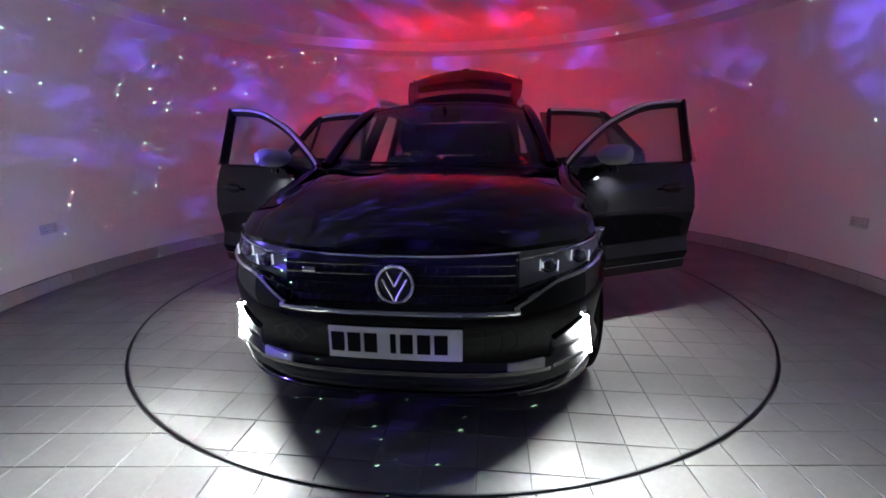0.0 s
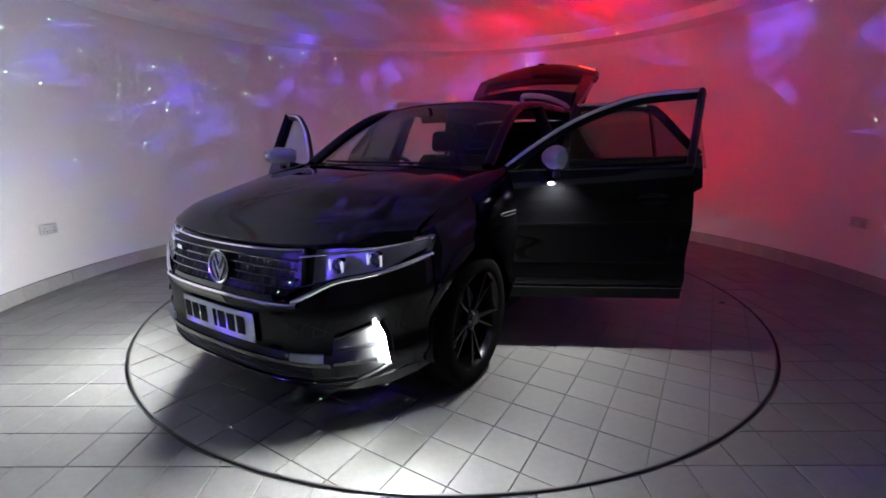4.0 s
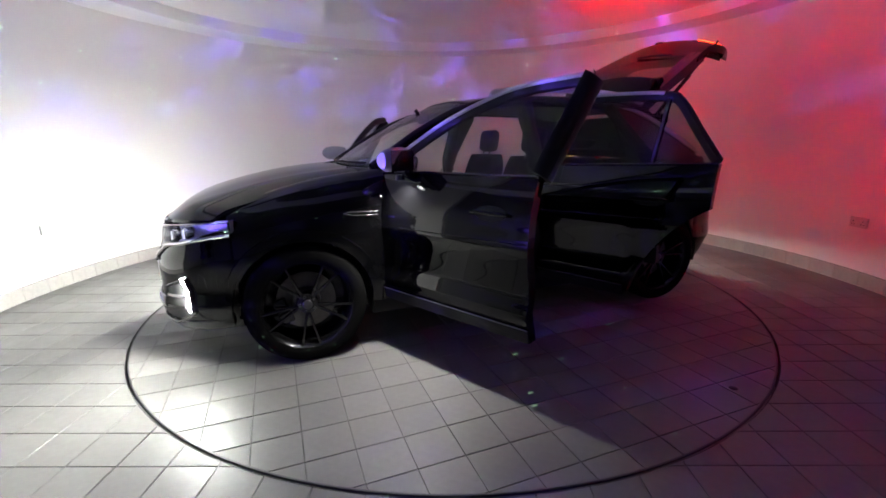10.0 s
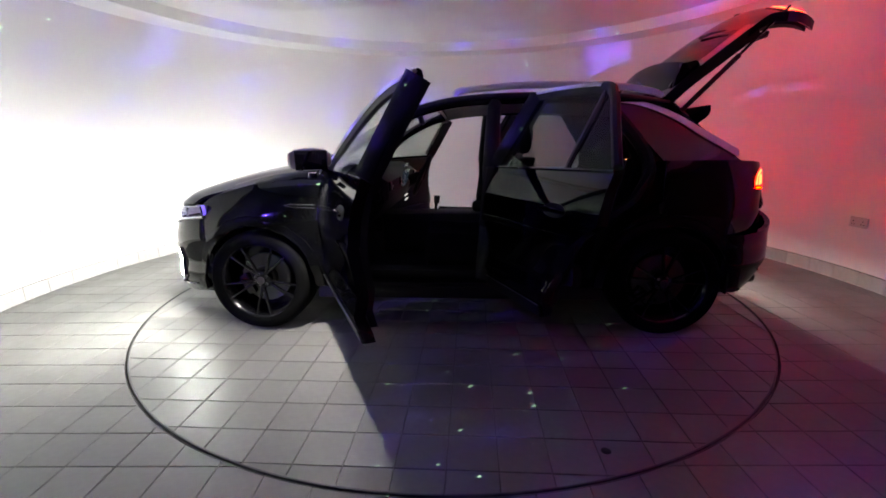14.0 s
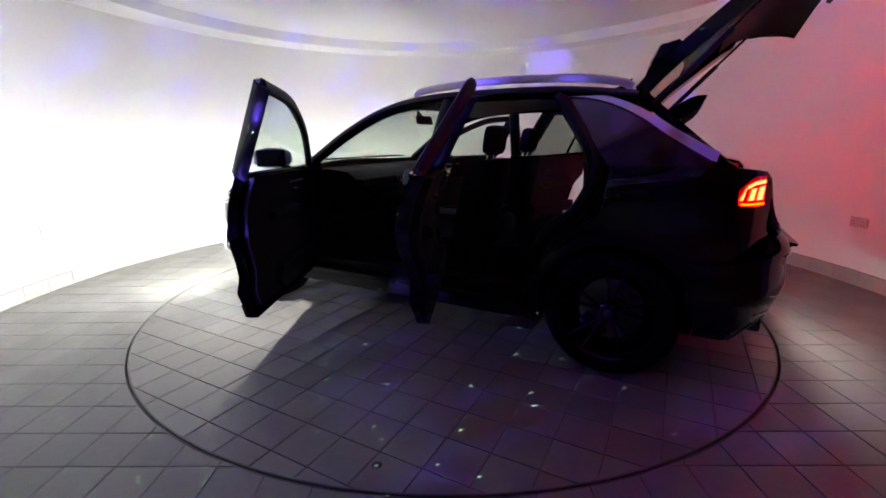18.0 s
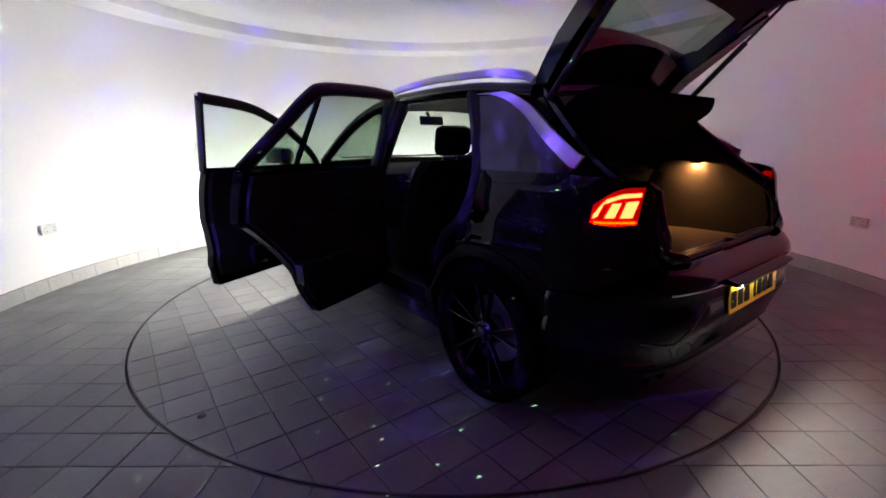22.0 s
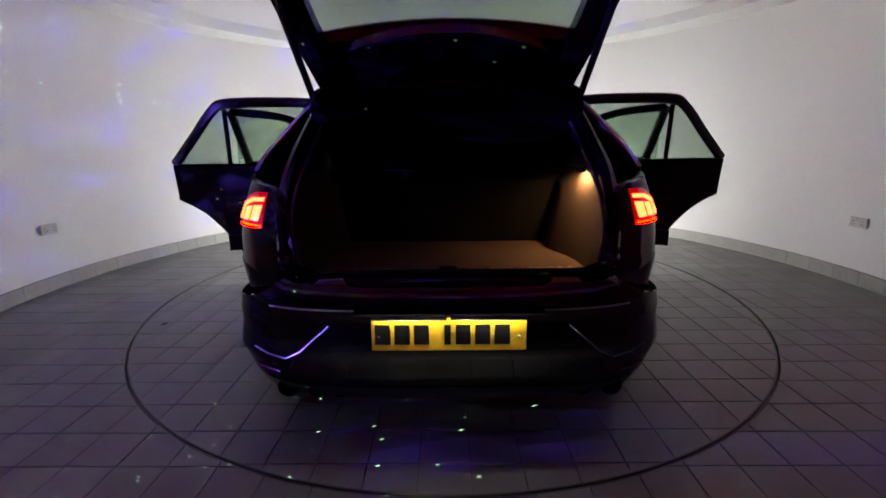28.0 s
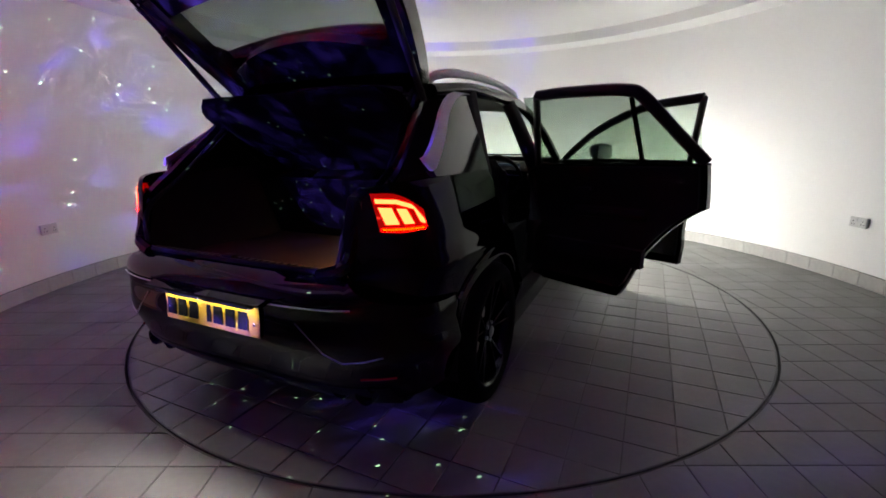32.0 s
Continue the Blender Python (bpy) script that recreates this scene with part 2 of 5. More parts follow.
def build_room():
    a0, a1 = -math.pi / 2 + GAP, 3 * math.pi / 2 - GAP
    tagged(part("wall_round", ring_wall(WALL_R, WALL_R + 0.12, -0.02, SOFFIT_Z, a0, a1, 160), WALL), "smooth curved white painted plaster wall", "wall", kind="structure")
    # entrance behind the camera: unseen walls, the hall's darkness put into their colour
    half, back = WALL_R * math.sin(GAP), -6.2
    y0 = -WALL_R * math.cos(GAP)
    for side, name in ((-1, "wall_west"), (1, "wall_east")):
        x0, x1 = sorted((side * half, side * (half + 0.12)))
        tagged(part(name, box(x0, x1, back, y0 - 0.05, -0.02, SOFFIT_Z), ENTRY), "plain unseen entrance wall, coloured dark for an unlit hall", "wall", kind="structure")
    tagged(part("wall_south", box(-half - 0.12, half + 0.12, back - 0.12, back, -0.02, SOFFIT_Z), ENTRY), "plain unseen end wall, coloured dark for an unlit hall", "wall", kind="structure")
    # ceiling: soffit, step and raised disc in one mesh
    ceil = join(disc(WALL_R + 0.12, SOFFIT_Z, 160, SOFFIT_R), grid([[(SOFFIT_R * math.cos(TAU * k / 160), SOFFIT_R * math.sin(TAU * k / 160), z) for k in range(160)] for z in (SOFFIT_Z, TOP_Z)], True), disc(SOFFIT_R, TOP_Z, 160), disc(WALL_R + 0.12, TOP_Z + 0.12, 160))
    tagged(part("ceiling_hall", box(-half - 0.12, half + 0.12, back - 0.12, y0 - 0.05, SOFFIT_Z + 0.003, SOFFIT_Z + 0.12), ENTRY), "plain unseen hall ceiling, coloured dark for an unlit hall", "ceiling", kind="structure")
    tagged(part("ceiling", ceil, CEIL), "white round ceiling with a shallow raised disc and stepped rim", "ceiling", kind="structure")
    # floor bed and skirting tiles
    bed = join(disc(WALL_R + 0.1, -0.006, 128, TABLE_R + 0.008), box(-half - 0.12, half + 0.12, back - 0.1, y0 + 0.2, -0.05, -0.008))
    floor = tagged(part("floor", bed, GROUT), "grey grouted bed of the tiled showroom floor", "floor", kind="structure")
    skirt = tagged(part("baseboard", ring_wall(WALL_R - 0.008, WALL_R - 0.001, 0.0, 0.118, a0, a1, 128), GROUT), "grey tiled skirting along the curved wall", "baseboard", kind="structure")
    n = 62
    step = (a1 - a0) / n
    me = mesh_of("skirting_tile", *ring_wall(WALL_R - 0.016, WALL_R - 0.0085, 0.001, 0.115, -step / 2 + 0.0007, step / 2 - 0.0007, 3), smooth=False)
    for k in range(n):
        part("tile", me, SKIRT, skirt, at=pose(0, 0, 0, 0, 0, math.degrees(a0 + step * (k + 0.5))))
    return floor


def socket(angle, z, lift=0.0):
    """A double wall socket on the curved wall."""
    at = pose(0, 0, 0, 0, 0, angle) @ pose(WALL_R, 0, z)
    ob = thing("wall_socket", "white double power socket on the curved white wall", "socket", "wall sockets", at=at)
    part("back_box", box(-0.014, -0.001, -0.070, 0.070, -0.040, 0.040, 0.002), WHITE_PLASTIC, ob)
    part("faceplate", box(-0.024, -0.014, -0.074, 0.074, -0.043, 0.043, 0.004), WHITE_PLASTIC, ob)
    for s in (-1, 1):
        part("switch", box(-0.029, -0.024, s * 0.013 - 0.007, s * 0.013 + 0.007, 0.012, 0.032, 0.002), WHITE_PLASTIC, ob)
        holes = join(box(-0.0255, -0.024, s * 0.042 - 0.004, s * 0.042 + 0.004, 0.004, 0.013), box(-0.0255, -0.024, s * 0.042 - 0.016, s * 0.042 - 0.008, -0.019, -0.013), box(-0.0255, -0.024, s * 0.042 + 0.008, s * 0.042 + 0.016, -0.019, -0.013))
        part("pin_holes", holes, PLASTIC, ob, "dark pin openings")
    return ob


def projector():
    """Star projector beside the entrance: a bulb in a film dome for each of its two lights."""
    ob = thing("star_projector", "small black star projector with two film domes on a stand", "projector", at=Matrix.Translation(PROJECTOR))
    part("stand", join(lathe([(0.0, -0.85), (0.16, -0.85), (0.16, -0.83), (0.02, -0.81), (0.02, -0.19), (0.0, -0.19)], 24)), PLASTIC, ob)
    part("base", moved(box(-0.09, 0.43, -0.09, 0.09, -0.19, -0.165, 0.008), pose(0, 0, 0, 0, 0, -19.4)), PLASTIC, ob)
    rings = [(0.15 * math.cos(radians(a)), 0.15 * math.sin(radians(a))) for a in range(-88, 89, 8)]
    film = lathe([(max(r, 0.001), h) for r, h in rings], 40)
    part("star_dome", film, STAR_SLIDE, ob, "black film dome with pinholes", at=pose(0.34, -0.12, 0))
    # unseen filter shell, added to dim the clouds on the near wall
    cover = lathe([(max(r * 1.12, 0.001), h * 1.12) for r, h in rings], 40)
    part("cover", cover, GRADED, ob, "added filter that dims the pattern on the near wall")
    drum = tagged(part("cloud_dome", film, CLOUD_SLIDE, None), "black film dome with cloudy clear patches on the star projector", "projector dome")
    drum.location = PROJECTOR
    return drum
# ---- the car: x forward, y to its left, z up, origin on the ground between the axles
PAINT = grain(material("black_paint", (0.0016, 0.0016, 0.0019), 0.5, 0.0, coat=0.75, spec=0.0), 900, 0.2, 0.0, 0.04, 4.0)
GLOSS_BLACK = material("gloss_black", (0.008, 0.008, 0.009), 0.12, coat=0.5)
CHROME = grain(material("chrome", (0.78, 0.78, 0.79), 0.12, 1.0), 30, 0.05)
SILVER = grain(material("satin_silver", (0.74, 0.74, 0.75), 0.45, 0.12), 60, 0.06)
TYRE = grain(material("tyre_rubber", (0.005, 0.005, 0.005), 0.85, spec=0.04), 60, 0.3, 0.3)
RIM = grain(material("dark_alloy", (0.045, 0.045, 0.048), 0.22, 0.9), 50, 0.15)
STEEL_DISC = grain(material("brake_steel", (0.14, 0.135, 0.13), 0.35, 1.0), 40, 0.15)
CLOTH = grain(material("seat_cloth", (0.008, 0.008, 0.009), 0.95, spec=0.1), 160, 0.35, 0.4, 0.05)
CARPET = grain(material("boot_carpet", (0.075, 0.058, 0.044), 0.95, spec=0.1), 220, 0.4, 0.6, 0.03)
CABIN = grain(material("cabin_plastic", (0.006, 0.006, 0.0065), 0.6, spec=0.25), 140, 0.2, 0.3)
GLASS, TINTED, LENS = pane("clear_glass", (0.80, 0.86, 0.80)), pane("tinted_glass", (0.55, 0.61, 0.56)), pane("lamp_lens", (0.97, 0.975, 0.98))
PLATE_WHITE = grain(material("plate_white", (0.72, 0.72, 0.70), 0.4), 50, 0.04)
PLATE_YELLOW = grain(material("plate_yellow", (0.75, 0.48, 0.02), 0.4), 50, 0.04)
INK = material("plate_ink", (0.006, 0.006, 0.006), 0.6, spec=0.1)
RED_LENS = material("red_lens", (0.20, 0.004, 0.004), 0.1, coat=1.0)
RED_GLOW = material("red_glow", (0.3, 0.01, 0.01), 0.3, emit=(1.0, 0.045, 0.012), power=13.0)
RED_BAND = material("red_band_glow", (0.3, 0.01, 0.01), 0.3, emit=(1.0, 0.0003, 0.0002), power=1700.0)
GATE_BAND = material("gate_band_glow", (0.3, 0.01, 0.01), 0.3, emit=(1.0, 0.0012, 0.0007), power=265.0)
TAIL_LENS = material("lit_red_lens", (0.20, 0.004, 0.004), 0.1, coat=1.0, emit=(1.0, 0.004, 0.002), power=0.22)
GATE_GLOW = material("gate_glow", (0.3, 0.01, 0.01), 0.3, emit=(1.0, 0.05, 0.014), power=9.0)
DRL_GLOW = material("day_light_glow", (0.8, 0.8, 0.8), 0.3, emit=(0.985, 1.0, 0.94), power=3800.0)
LAMP_GLOW = material("lamp_glow", (0.8, 0.8, 0.8), 0.3, emit=(0.9, 0.95, 1.0), power=0.5)
PUDDLE_GLOW = material("puddle_lamp_glow", (0.8, 0.8, 0.8), 0.3, emit=(1.0, 0.97, 0.93), power=5200.0)
PLATE_GLOW = material("plate_lamp_glow", (0.8, 0.8, 0.8), 0.3, emit=(1.0, 0.93, 0.84), power=30.0)
REAR_GLOW = material("plate_lamp_floor_glow", (0.8, 0.8, 0.8), 0.3, emit=(1.0, 0.95, 0.88), power=2700.0)
BOOT_GLOW = material("boot_lamp_glow", (0.8, 0.7, 0.5), 0.3, emit=(1.0, 0.50, 0.19), power=800.0)
LINING = grain(material("boot_lining", (0.036, 0.029, 0.023), 0.9, spec=0.1), 200, 0.3, 0.5)
DARK_MIRROR = material("dimmed_mirror", (0.25, 0.26, 0.28), 0.04, 1.0)
BUTTON = material("button_glow", (0.3, 0.3, 0.3), 0.4, emit=(1.0, 0.97, 0.92), power=0.5)
FELT = grain(material("shelf_felt", (0.003, 0.003, 0.003), 0.95, spec=0.05), 180, 0.3, 0.4, 0.05)
SILL = grain(material("sill_plastic", (0.06, 0.055, 0.05), 0.35), 120, 0.15, 0.2)
SMOKED = grain(material("smoked_silver", (0.36, 0.36, 0.365), 0.40, 0.5), 60, 0.06)
HOUSING = grain(material("lamp_housing", (0.46, 0.46, 0.465), 0.4), 50, 0.1)
PROJ_GLASS = material("projector_glass", (0.10, 0.10, 0.11), 0.08, coat=1.0)
SCREEN = material("screen_glow", (0.02, 0.02, 0.02), 0.2, emit=(0.5, 0.7, 1.0), power=0.02)

AX = 1.2965                      # half of the wheelbase
WHEEL_R = 0.335
BELT = [(-2.1, 1.02), (-1.7, 1.085), (-1.2, 1.085), (-0.2, 1.06), (0.8, 1.045), (1.2, 0.985), (1.6, 0.885), (1.9, 0.79), (2.13, 0.70)]
PLAN = [(-2.1, 0.30), (-1.98, 0.60), (-1.92, 0.725), (-1.87, 0.812), (-1.8, 0.885), (-1.7, 0.93), (-1.6, 0.955), (-1.2, 0.995), (-0.6, 1.0), (1.2, 1.0), (1.5, 0.975), (1.66, 0.94), (1.8, 0.88), (1.95, 0.77), (2.1, 0.5)]
SECTION = [(0.18, 0.86), (0.28, 0.935), (0.35, 0.958), (0.415, 0.986), (0.43, 0.986), (0.50, 0.966), (0.515, 0.966), (0.60, 0.978), (0.70, 0.998), (0.722, 1.0), (0.74, 0.994), (0.80, 0.988), (0.86, 0.975), (0.94, 0.945), (1.0, 0.915)]
LEAN = [(-2.1, 0.75), (-1.2, 0.61), (0.6, 0.55), (0.85, 1.1), (1.0, 2.4), (2.1, 2.4)]


def flank(x, z):
    """Half width of the body at a place along the car and a height."""
    b = lerp(x, BELT)
    s = min(z / b, 1.0)
    w = 0.908 * lerp(x, PLAN) * lerp(s, SECTION)
    if z > b:
        w -= lerp(x, LEAN) * (z - b)
    return w


def side_sheet(xs, low, high, side, nv=10, out=0.0, thick=0.03):
    """A body panel on the flank: columns at xs from low(x) to high(x)."""
    outer, inner = [], []
    for x in xs:
        z0, z1 = low(x), high(x)
        col_o, col_i = [], []
        for k in range(nv + 1):
            z = z0 + (z1 - z0) * k / nv
            w = flank(x, z) + out
            col_o.append((x, side * w, z))
            col_i.append((x, side * (w - thick), z))
        outer.append(col_o)
        inner.append(col_i)
    return shell(outer, inner)


def on_flank(path, side, out=0.0):
    return [(x, side * (flank(x, z) + out), z) for x, z in path]


def smooth_path(path, n=8):
    """Eased points through a short list of places."""
    t = [float(k) for k in range(len(path))]
    cols = list(zip(*path))
    return [tuple(lerp(s, list(zip(t, c))) for c in cols) for s in spread(0.0, t[-1], n * (len(path) - 1))]


def arch_z(x, xc, r=0.395, base=0.30):
    d = r * r - (x - xc) ** 2
    return max(base, WHEEL_R + math.sqrt(d)) if d > 0 else base


NOSE = [(0.20, 2.045), (0.26, 2.10), (0.34, 2.115), (0.42, 2.105), (0.55, 2.105), (0.60, 2.095), (0.68, 2.065), (0.76, 2.05), (0.82, 2.015), (0.88, 1.96)]
NOSE_X = 1.64


def nose(y, z, out=0.0):
    """A place on the front fascia."""
    w = flank(NOSE_X, max(z, 0.30)) + 0.004
    u = min(abs(y) / w, 0.9999)
    return (NOSE_X + (lerp(z, NOSE) + out - NOSE_X) * (1 - u**3.0) ** 0.52, y, z)


def nose_sheet(ys, low, high, nv=8, out=0.0, thick=0.025, full=False):
    """A sheet on the fascia over places across it; full: over shares of its whole width."""
    wide = lambda y, z: y * (flank(NOSE_X, max(z, 0.30)) + 0.004) if full else y
    outer = [[nose(wide(y, low(y) + (high(y) - low(y)) * k / nv), low(y) + (high(y) - low(y)) * k / nv, out) for k in range(nv + 1)] for y in ys]
    inner = [[(a - thick, b * 0.985, c) for a, b, c in col] for col in outer]
    return shell(outer, inner)


TAIL = [(0.22, -1.90), (0.30, -1.985), (0.36, -2.035), (0.42, -2.055), (0.52, -2.085), (0.62, -2.075), (0.67, -2.085), (0.70, -2.085), (0.75, -2.03), (0.77, -1.985)]
TAIL_X = -1.64


def tail(y, z, out=0.0):
    w = flank(TAIL_X, max(z, 0.30)) + 0.019 - 0.034 * min(1.0, max(0.0, (z - 0.60) / 0.10))
    u = min(abs(y) / w, 0.9999)
    return (TAIL_X + (lerp(z, TAIL) - out - TAIL_X) * (1 - u**4.2) ** 0.46, y, z)


def tail_sheet(ys, low, high, nv=8, out=0.0, thick=0.025, full=False):
    wide = lambda y, z: y * (flank(TAIL_X, max(z, 0.30)) + 0.019 - 0.034 * min(1.0, max(0.0, (z - 0.60) / 0.10))) if full else y
    outer = [[tail(wide(y, low(y) + (high(y) - low(y)) * k / nv), low(y) + (high(y) - low(y)) * k / nv, out) for k in range(nv + 1)] for y in ys]
    inner = [[(a + thick, b * 0.985, c) for a, b, c in col] for col in outer]
    return shell(outer, inner)


def around(w, n=40):
    """Places across the car, closer together towards the corners."""
    return [w * math.sin(math.pi / 2 * s) for s in spread(-1.0, 1.0, n)]


def build_wheel():
    """A wheel about the y axis, outer face towards +y."""
    ob = thing("wheel", "", "")
    hw = 0.118
    tread = [(0.245, -hw + 0.01), (0.262, -hw), (0.300, -hw - 0.004), (0.322, -hw + 0.008), (0.333, -hw + 0.03), (0.335, 0.0), (0.333, hw - 0.03), (0.322, hw - 0.008), (0.300, hw + 0.004), (0.262, hw), (0.245, hw - 0.01)]
    part("tyre", lathe(tread, 56, "y"), TYRE, ob, "black low-profile rubber tyre")
    part("rim", lathe([(0.247, -0.10), (0.247, 0.09), (0.256, 0.106), (0.250, 0.112), (0.238, 0.100), (0.228, 0.06), (0.222, -0.08), (0.15, -0.09), (0.0, -0.09)], 56, "y"), RIM, ob, "dark alloy rim")
    part("brake_disc", lathe([(0.0, -0.02), (0.165, -0.02), (0.165, 0.0), (0.08, 0.0), (0.075, 0.03), (0.0, 0.03)], 40, "y"), STEEL_DISC, ob, "bare steel brake disc")
    part("caliper", moved(box(0.10, 0.175, -0.035, 0.035, -0.075, 0.075, 0.012), pose(0, 0, 0, 0, 20)), GLOSS_BLACK, ob)
    for k in range(5):
        bars = []
        for d in (-15.0, 15.0):
            bm = box(0.035, 0.245, -0.014, 0.014, -0.0065, 0.0065, 0.004)
            v = [(x, y + 0.062 + 0.030 * min(1.0, max(0.0, x / 0.24)) ** 2, z * (1.25 - 1.4 * x) + (x - 0.035) * math.tan(radians(d)) * 0.9) for x, y, z in bm[0]]
            bars.append((v, bm[1]))
        part("spoke", moved(join(*bars), pose(0, 0, 0, 0, 72 * k + 18)), RIM, ob)
    part("hub", lathe([(0.0, 0.092), (0.030, 0.091), (0.034, 0.084), (0.055, 0.076), (0.062, 0.04), (0.0, 0.04)], 28, "y"), RIM, ob)
    part("hub_cap", lathe([(0.0, 0.0955), (0.022, 0.0955), (0.026, 0.093), (0.028, 0.090)], 28, "y"), STEEL, ob, "dark metal hub cap")
    for k in range(5):
        a = radians(72 * k)
        part("wheel_bolt", moved(lathe([(0.0, 0.088), (0.008, 0.088), (0.009, 0.07)], 10, "y"), pose(0.043 * math.cos(a), 0, 0.043 * math.sin(a))), STEEL, ob)
    return ob


def bar_row(parent, face, name_mat):
    """A number plate's seven characters as plain upright bars."""
    x = -0.205
    for k in range(7):
        w = 0.050 if k != 3 else 0.022
        part("bar", face(x, x + w), name_mat, parent)
        x += w + (0.016 if k != 3 else 0.052)


def build_shell(car):
    """Fixed outer panels."""
    for side in (1, -1):
        xs = spread(0.815, 1.655, 34)
        wing_top = lambda x: lerp(x, [(0.8, 1.075), (1.2, 1.02), (1.5, 0.945), (1.66, 0.895)])
        part("front_wing", side_sheet(xs, lambda x: arch_z(x, AX), wing_top, side, 30), PAINT, car)
        xs = spread(-0.79, -1.955, 46)
        door_cut = lambda x: lerp(x, REAR_CUT) - 0.006 if x > -1.232 else lerp(x, [(-1.955, 0.90), (-1.93, 1.03), (-1.9, 1.062), (-1.7, 1.085), (-1.1, 1.09)])
        part("rear_quarter", side_sheet(xs, lambda x: max(arch_z(x, -AX), 0.30 if x > -1.66 else 0.57), lambda x: max(door_cut(x), arch_z(x, -AX) + 0.012), side, 30), PAINT, car)
        # pillar behind the rear door, with its fixed dark glass look and silver trim
        front = lambda x: 1.44 + (x + 0.97) * (0.35 / 0.26) if x > -1.231 else 1.088
        top = lambda x: lerp(x, [(-1.68, 1.125), (-1.5, 1.235), (-1.35, 1.335), (-1.2, 1.405), (-1.08, 1.435), (-0.97, 1.444)])
        part("rear_pillar", side_sheet(spread(-0.972, -1.675, 30), front, lambda x: max(top(x), front(x) + 0.004), side, 8, -0.004), GLOSS_BLACK, car)
        path = [(x, top(x) - 0.004) for x in spread(-0.97, -1.69, 30)]
        trim = [(x, z + 0.012, 0.011 + 0.013 * min(1, max(0, (-x - 1.05) / 0.4))) for x, z in path]
        outer = [on_flank([(x, z - w), (x - w * 0.5, z + w * 0.8)], side, 0.008) for x, z, w in trim]
        inner = [[(a, b - side * 0.015, c) for a, b, c in r] for r in outer]
        part("pillar_trim", shell(outer, inner), SILVER, car, "satin silver pillar trim")
        part("sill", side_sheet(spread(-0.92, 0.92, 24), lambda x: 0.215, lambda x: 0.325, side, 5, -0.01, 0.05), PLASTIC, car)
        # door opening: sill step, pillars and roof rail of the frame
        part("door_sill", side_sheet(spread(-0.90, 0.84, 20), lambda x: 0.31, lambda x: 0.40, side, 3, -0.07, 0.12), CABIN, car)
        part("centre_pillar", tube([(-0.20, side * 0.80, 0.36), (-0.21, side * 0.825, 0.7), (-0.215, side * 0.79, 1.05), (-0.23, side * 0.65, 1.35), (-0.24, side * 0.60, 1.45)], [0.085, 0.07, 0.055, 0.045, 0.045], 10), CABIN, car)
        rail = smooth_path([(0.86, side * 0.715, 1.065), (0.52, side * 0.66, 1.28), (0.2, side * 0.61, 1.42), (-0.2, side * 0.60, 1.473), (-0.9, side * 0.60, 1.468), (-1.32, side * 0.575, 1.425)])
        part("roof_side_frame", tube(rail, 0.036, 10), PAINT, car)
        part("rear_door_frame", tube(smooth_path([(-0.93, side * 0.60, 1.45), (-1.16, side * 0.76, 1.10), (-1.10, side * 0.80, 0.86), (-0.93, side * 0.80, 0.70), (-0.85, side * 0.80, 0.36)]), 0.04, 8), CABIN, car)
        part("front_door_frame", tube(smooth_path([(0.86, side * 0.735, 1.05), (0.86, side * 0.79, 0.75), (0.84, side * 0.78, 0.36)]), 0.05, 8), CABIN, car)
        # black wheel-arch cladding
        for xc in (AX, -AX):
            rows = []
            for k in range(33):
                a = radians(-4 + 188 * k / 32)
                q = lambda r, o: (xc + r * math.cos(a), side * (min(flank(xc + r * math.cos(a) * 0.96, max(0.28, WHEEL_R + r * math.sin(a))) , 0.93) + o), WHEEL_R + r * math.sin(a))
                rows.append([q(0.372, -0.05), q(0.372, 0.008), q(0.40, 0.014), q(0.432, 0.010), q(0.440, -0.015)])
            part("arch_cladding", grid(rows), PAINT, car, "black wheel arch edge")
            rows = [[(xc + 0.385 * math.cos(radians(a)), side * y, WHEEL_R + 0.385 * math.sin(radians(a))) for y in (0.56, 0.86)] for a in range(-10, 191, 10)]
            part("wheel_house", grid(rows), CABIN, car)
        # roof rail
        path = smooth_path([(0.02, side * 0.575, 1.505), (-0.06, side * 0.572, 1.535), (-0.5, side * 0.575, 1.558), (-1.0, side * 0.572, 1.540), (-1.22, side * 0.562, 1.508), (-1.29, side * 0.556, 1.478)])
        part("roof_rail", tube(path, 0.021, 8, 0.75), SILVER, car, "satin silver roof rail")
        # side marker blade behind the front wheel
        part("wing_blade", join(tube(on_flank([(0.88, 0.842), (1.04, 0.845), (1.07, 0.838)], side, 0.002), 0.0022, 6), tube(on_flank([(0.88, 0.824), (1.02, 0.826), (1.07, 0.837)], side, 0.002), 0.0018, 6)), STEEL, car, "dull steel pointed wing blade")
    # bonnet
    rows_o = []
    for v in spread(0.0, 1.0, 22):
        row = []
        for u in spread(-1.0, 1.0, 24):
            w = lerp(v, [(0, 0.745), (0.4, 0.765), (0.8, 0.795), (1.0, 0.80)])
            x = (1.02 - 0.13 * u * u) * (1 - v) + (nose(u * w, 0.815)[0] - 0.004) * v
            crease = 0.010 * math.exp(-((abs(u) - 0.74) / 0.06) ** 2) * (1 - v * 0.6)
            z = lerp(v, [(0, 1.068), (0.25, 1.045), (0.5, 1.003), (0.75, 0.938), (0.9, 0.875), (1.0, 0.795)]) - 0.045 * abs(u) ** 3.2 * (1 - 0.5 * v) + crease + 0.012 * (1 - u * u) + 0.062 * u * u * max(0.0, (v - 0.7) / 0.3) ** 1.5
            row.append((x, u * w, z))
        rows_o.append(row)
    part("bonnet", shell(rows_o, [[(x, y, z - 0.02) for x, y, z in r] for r in rows_o]), PAINT, car)
    # roof
    rows_o = []
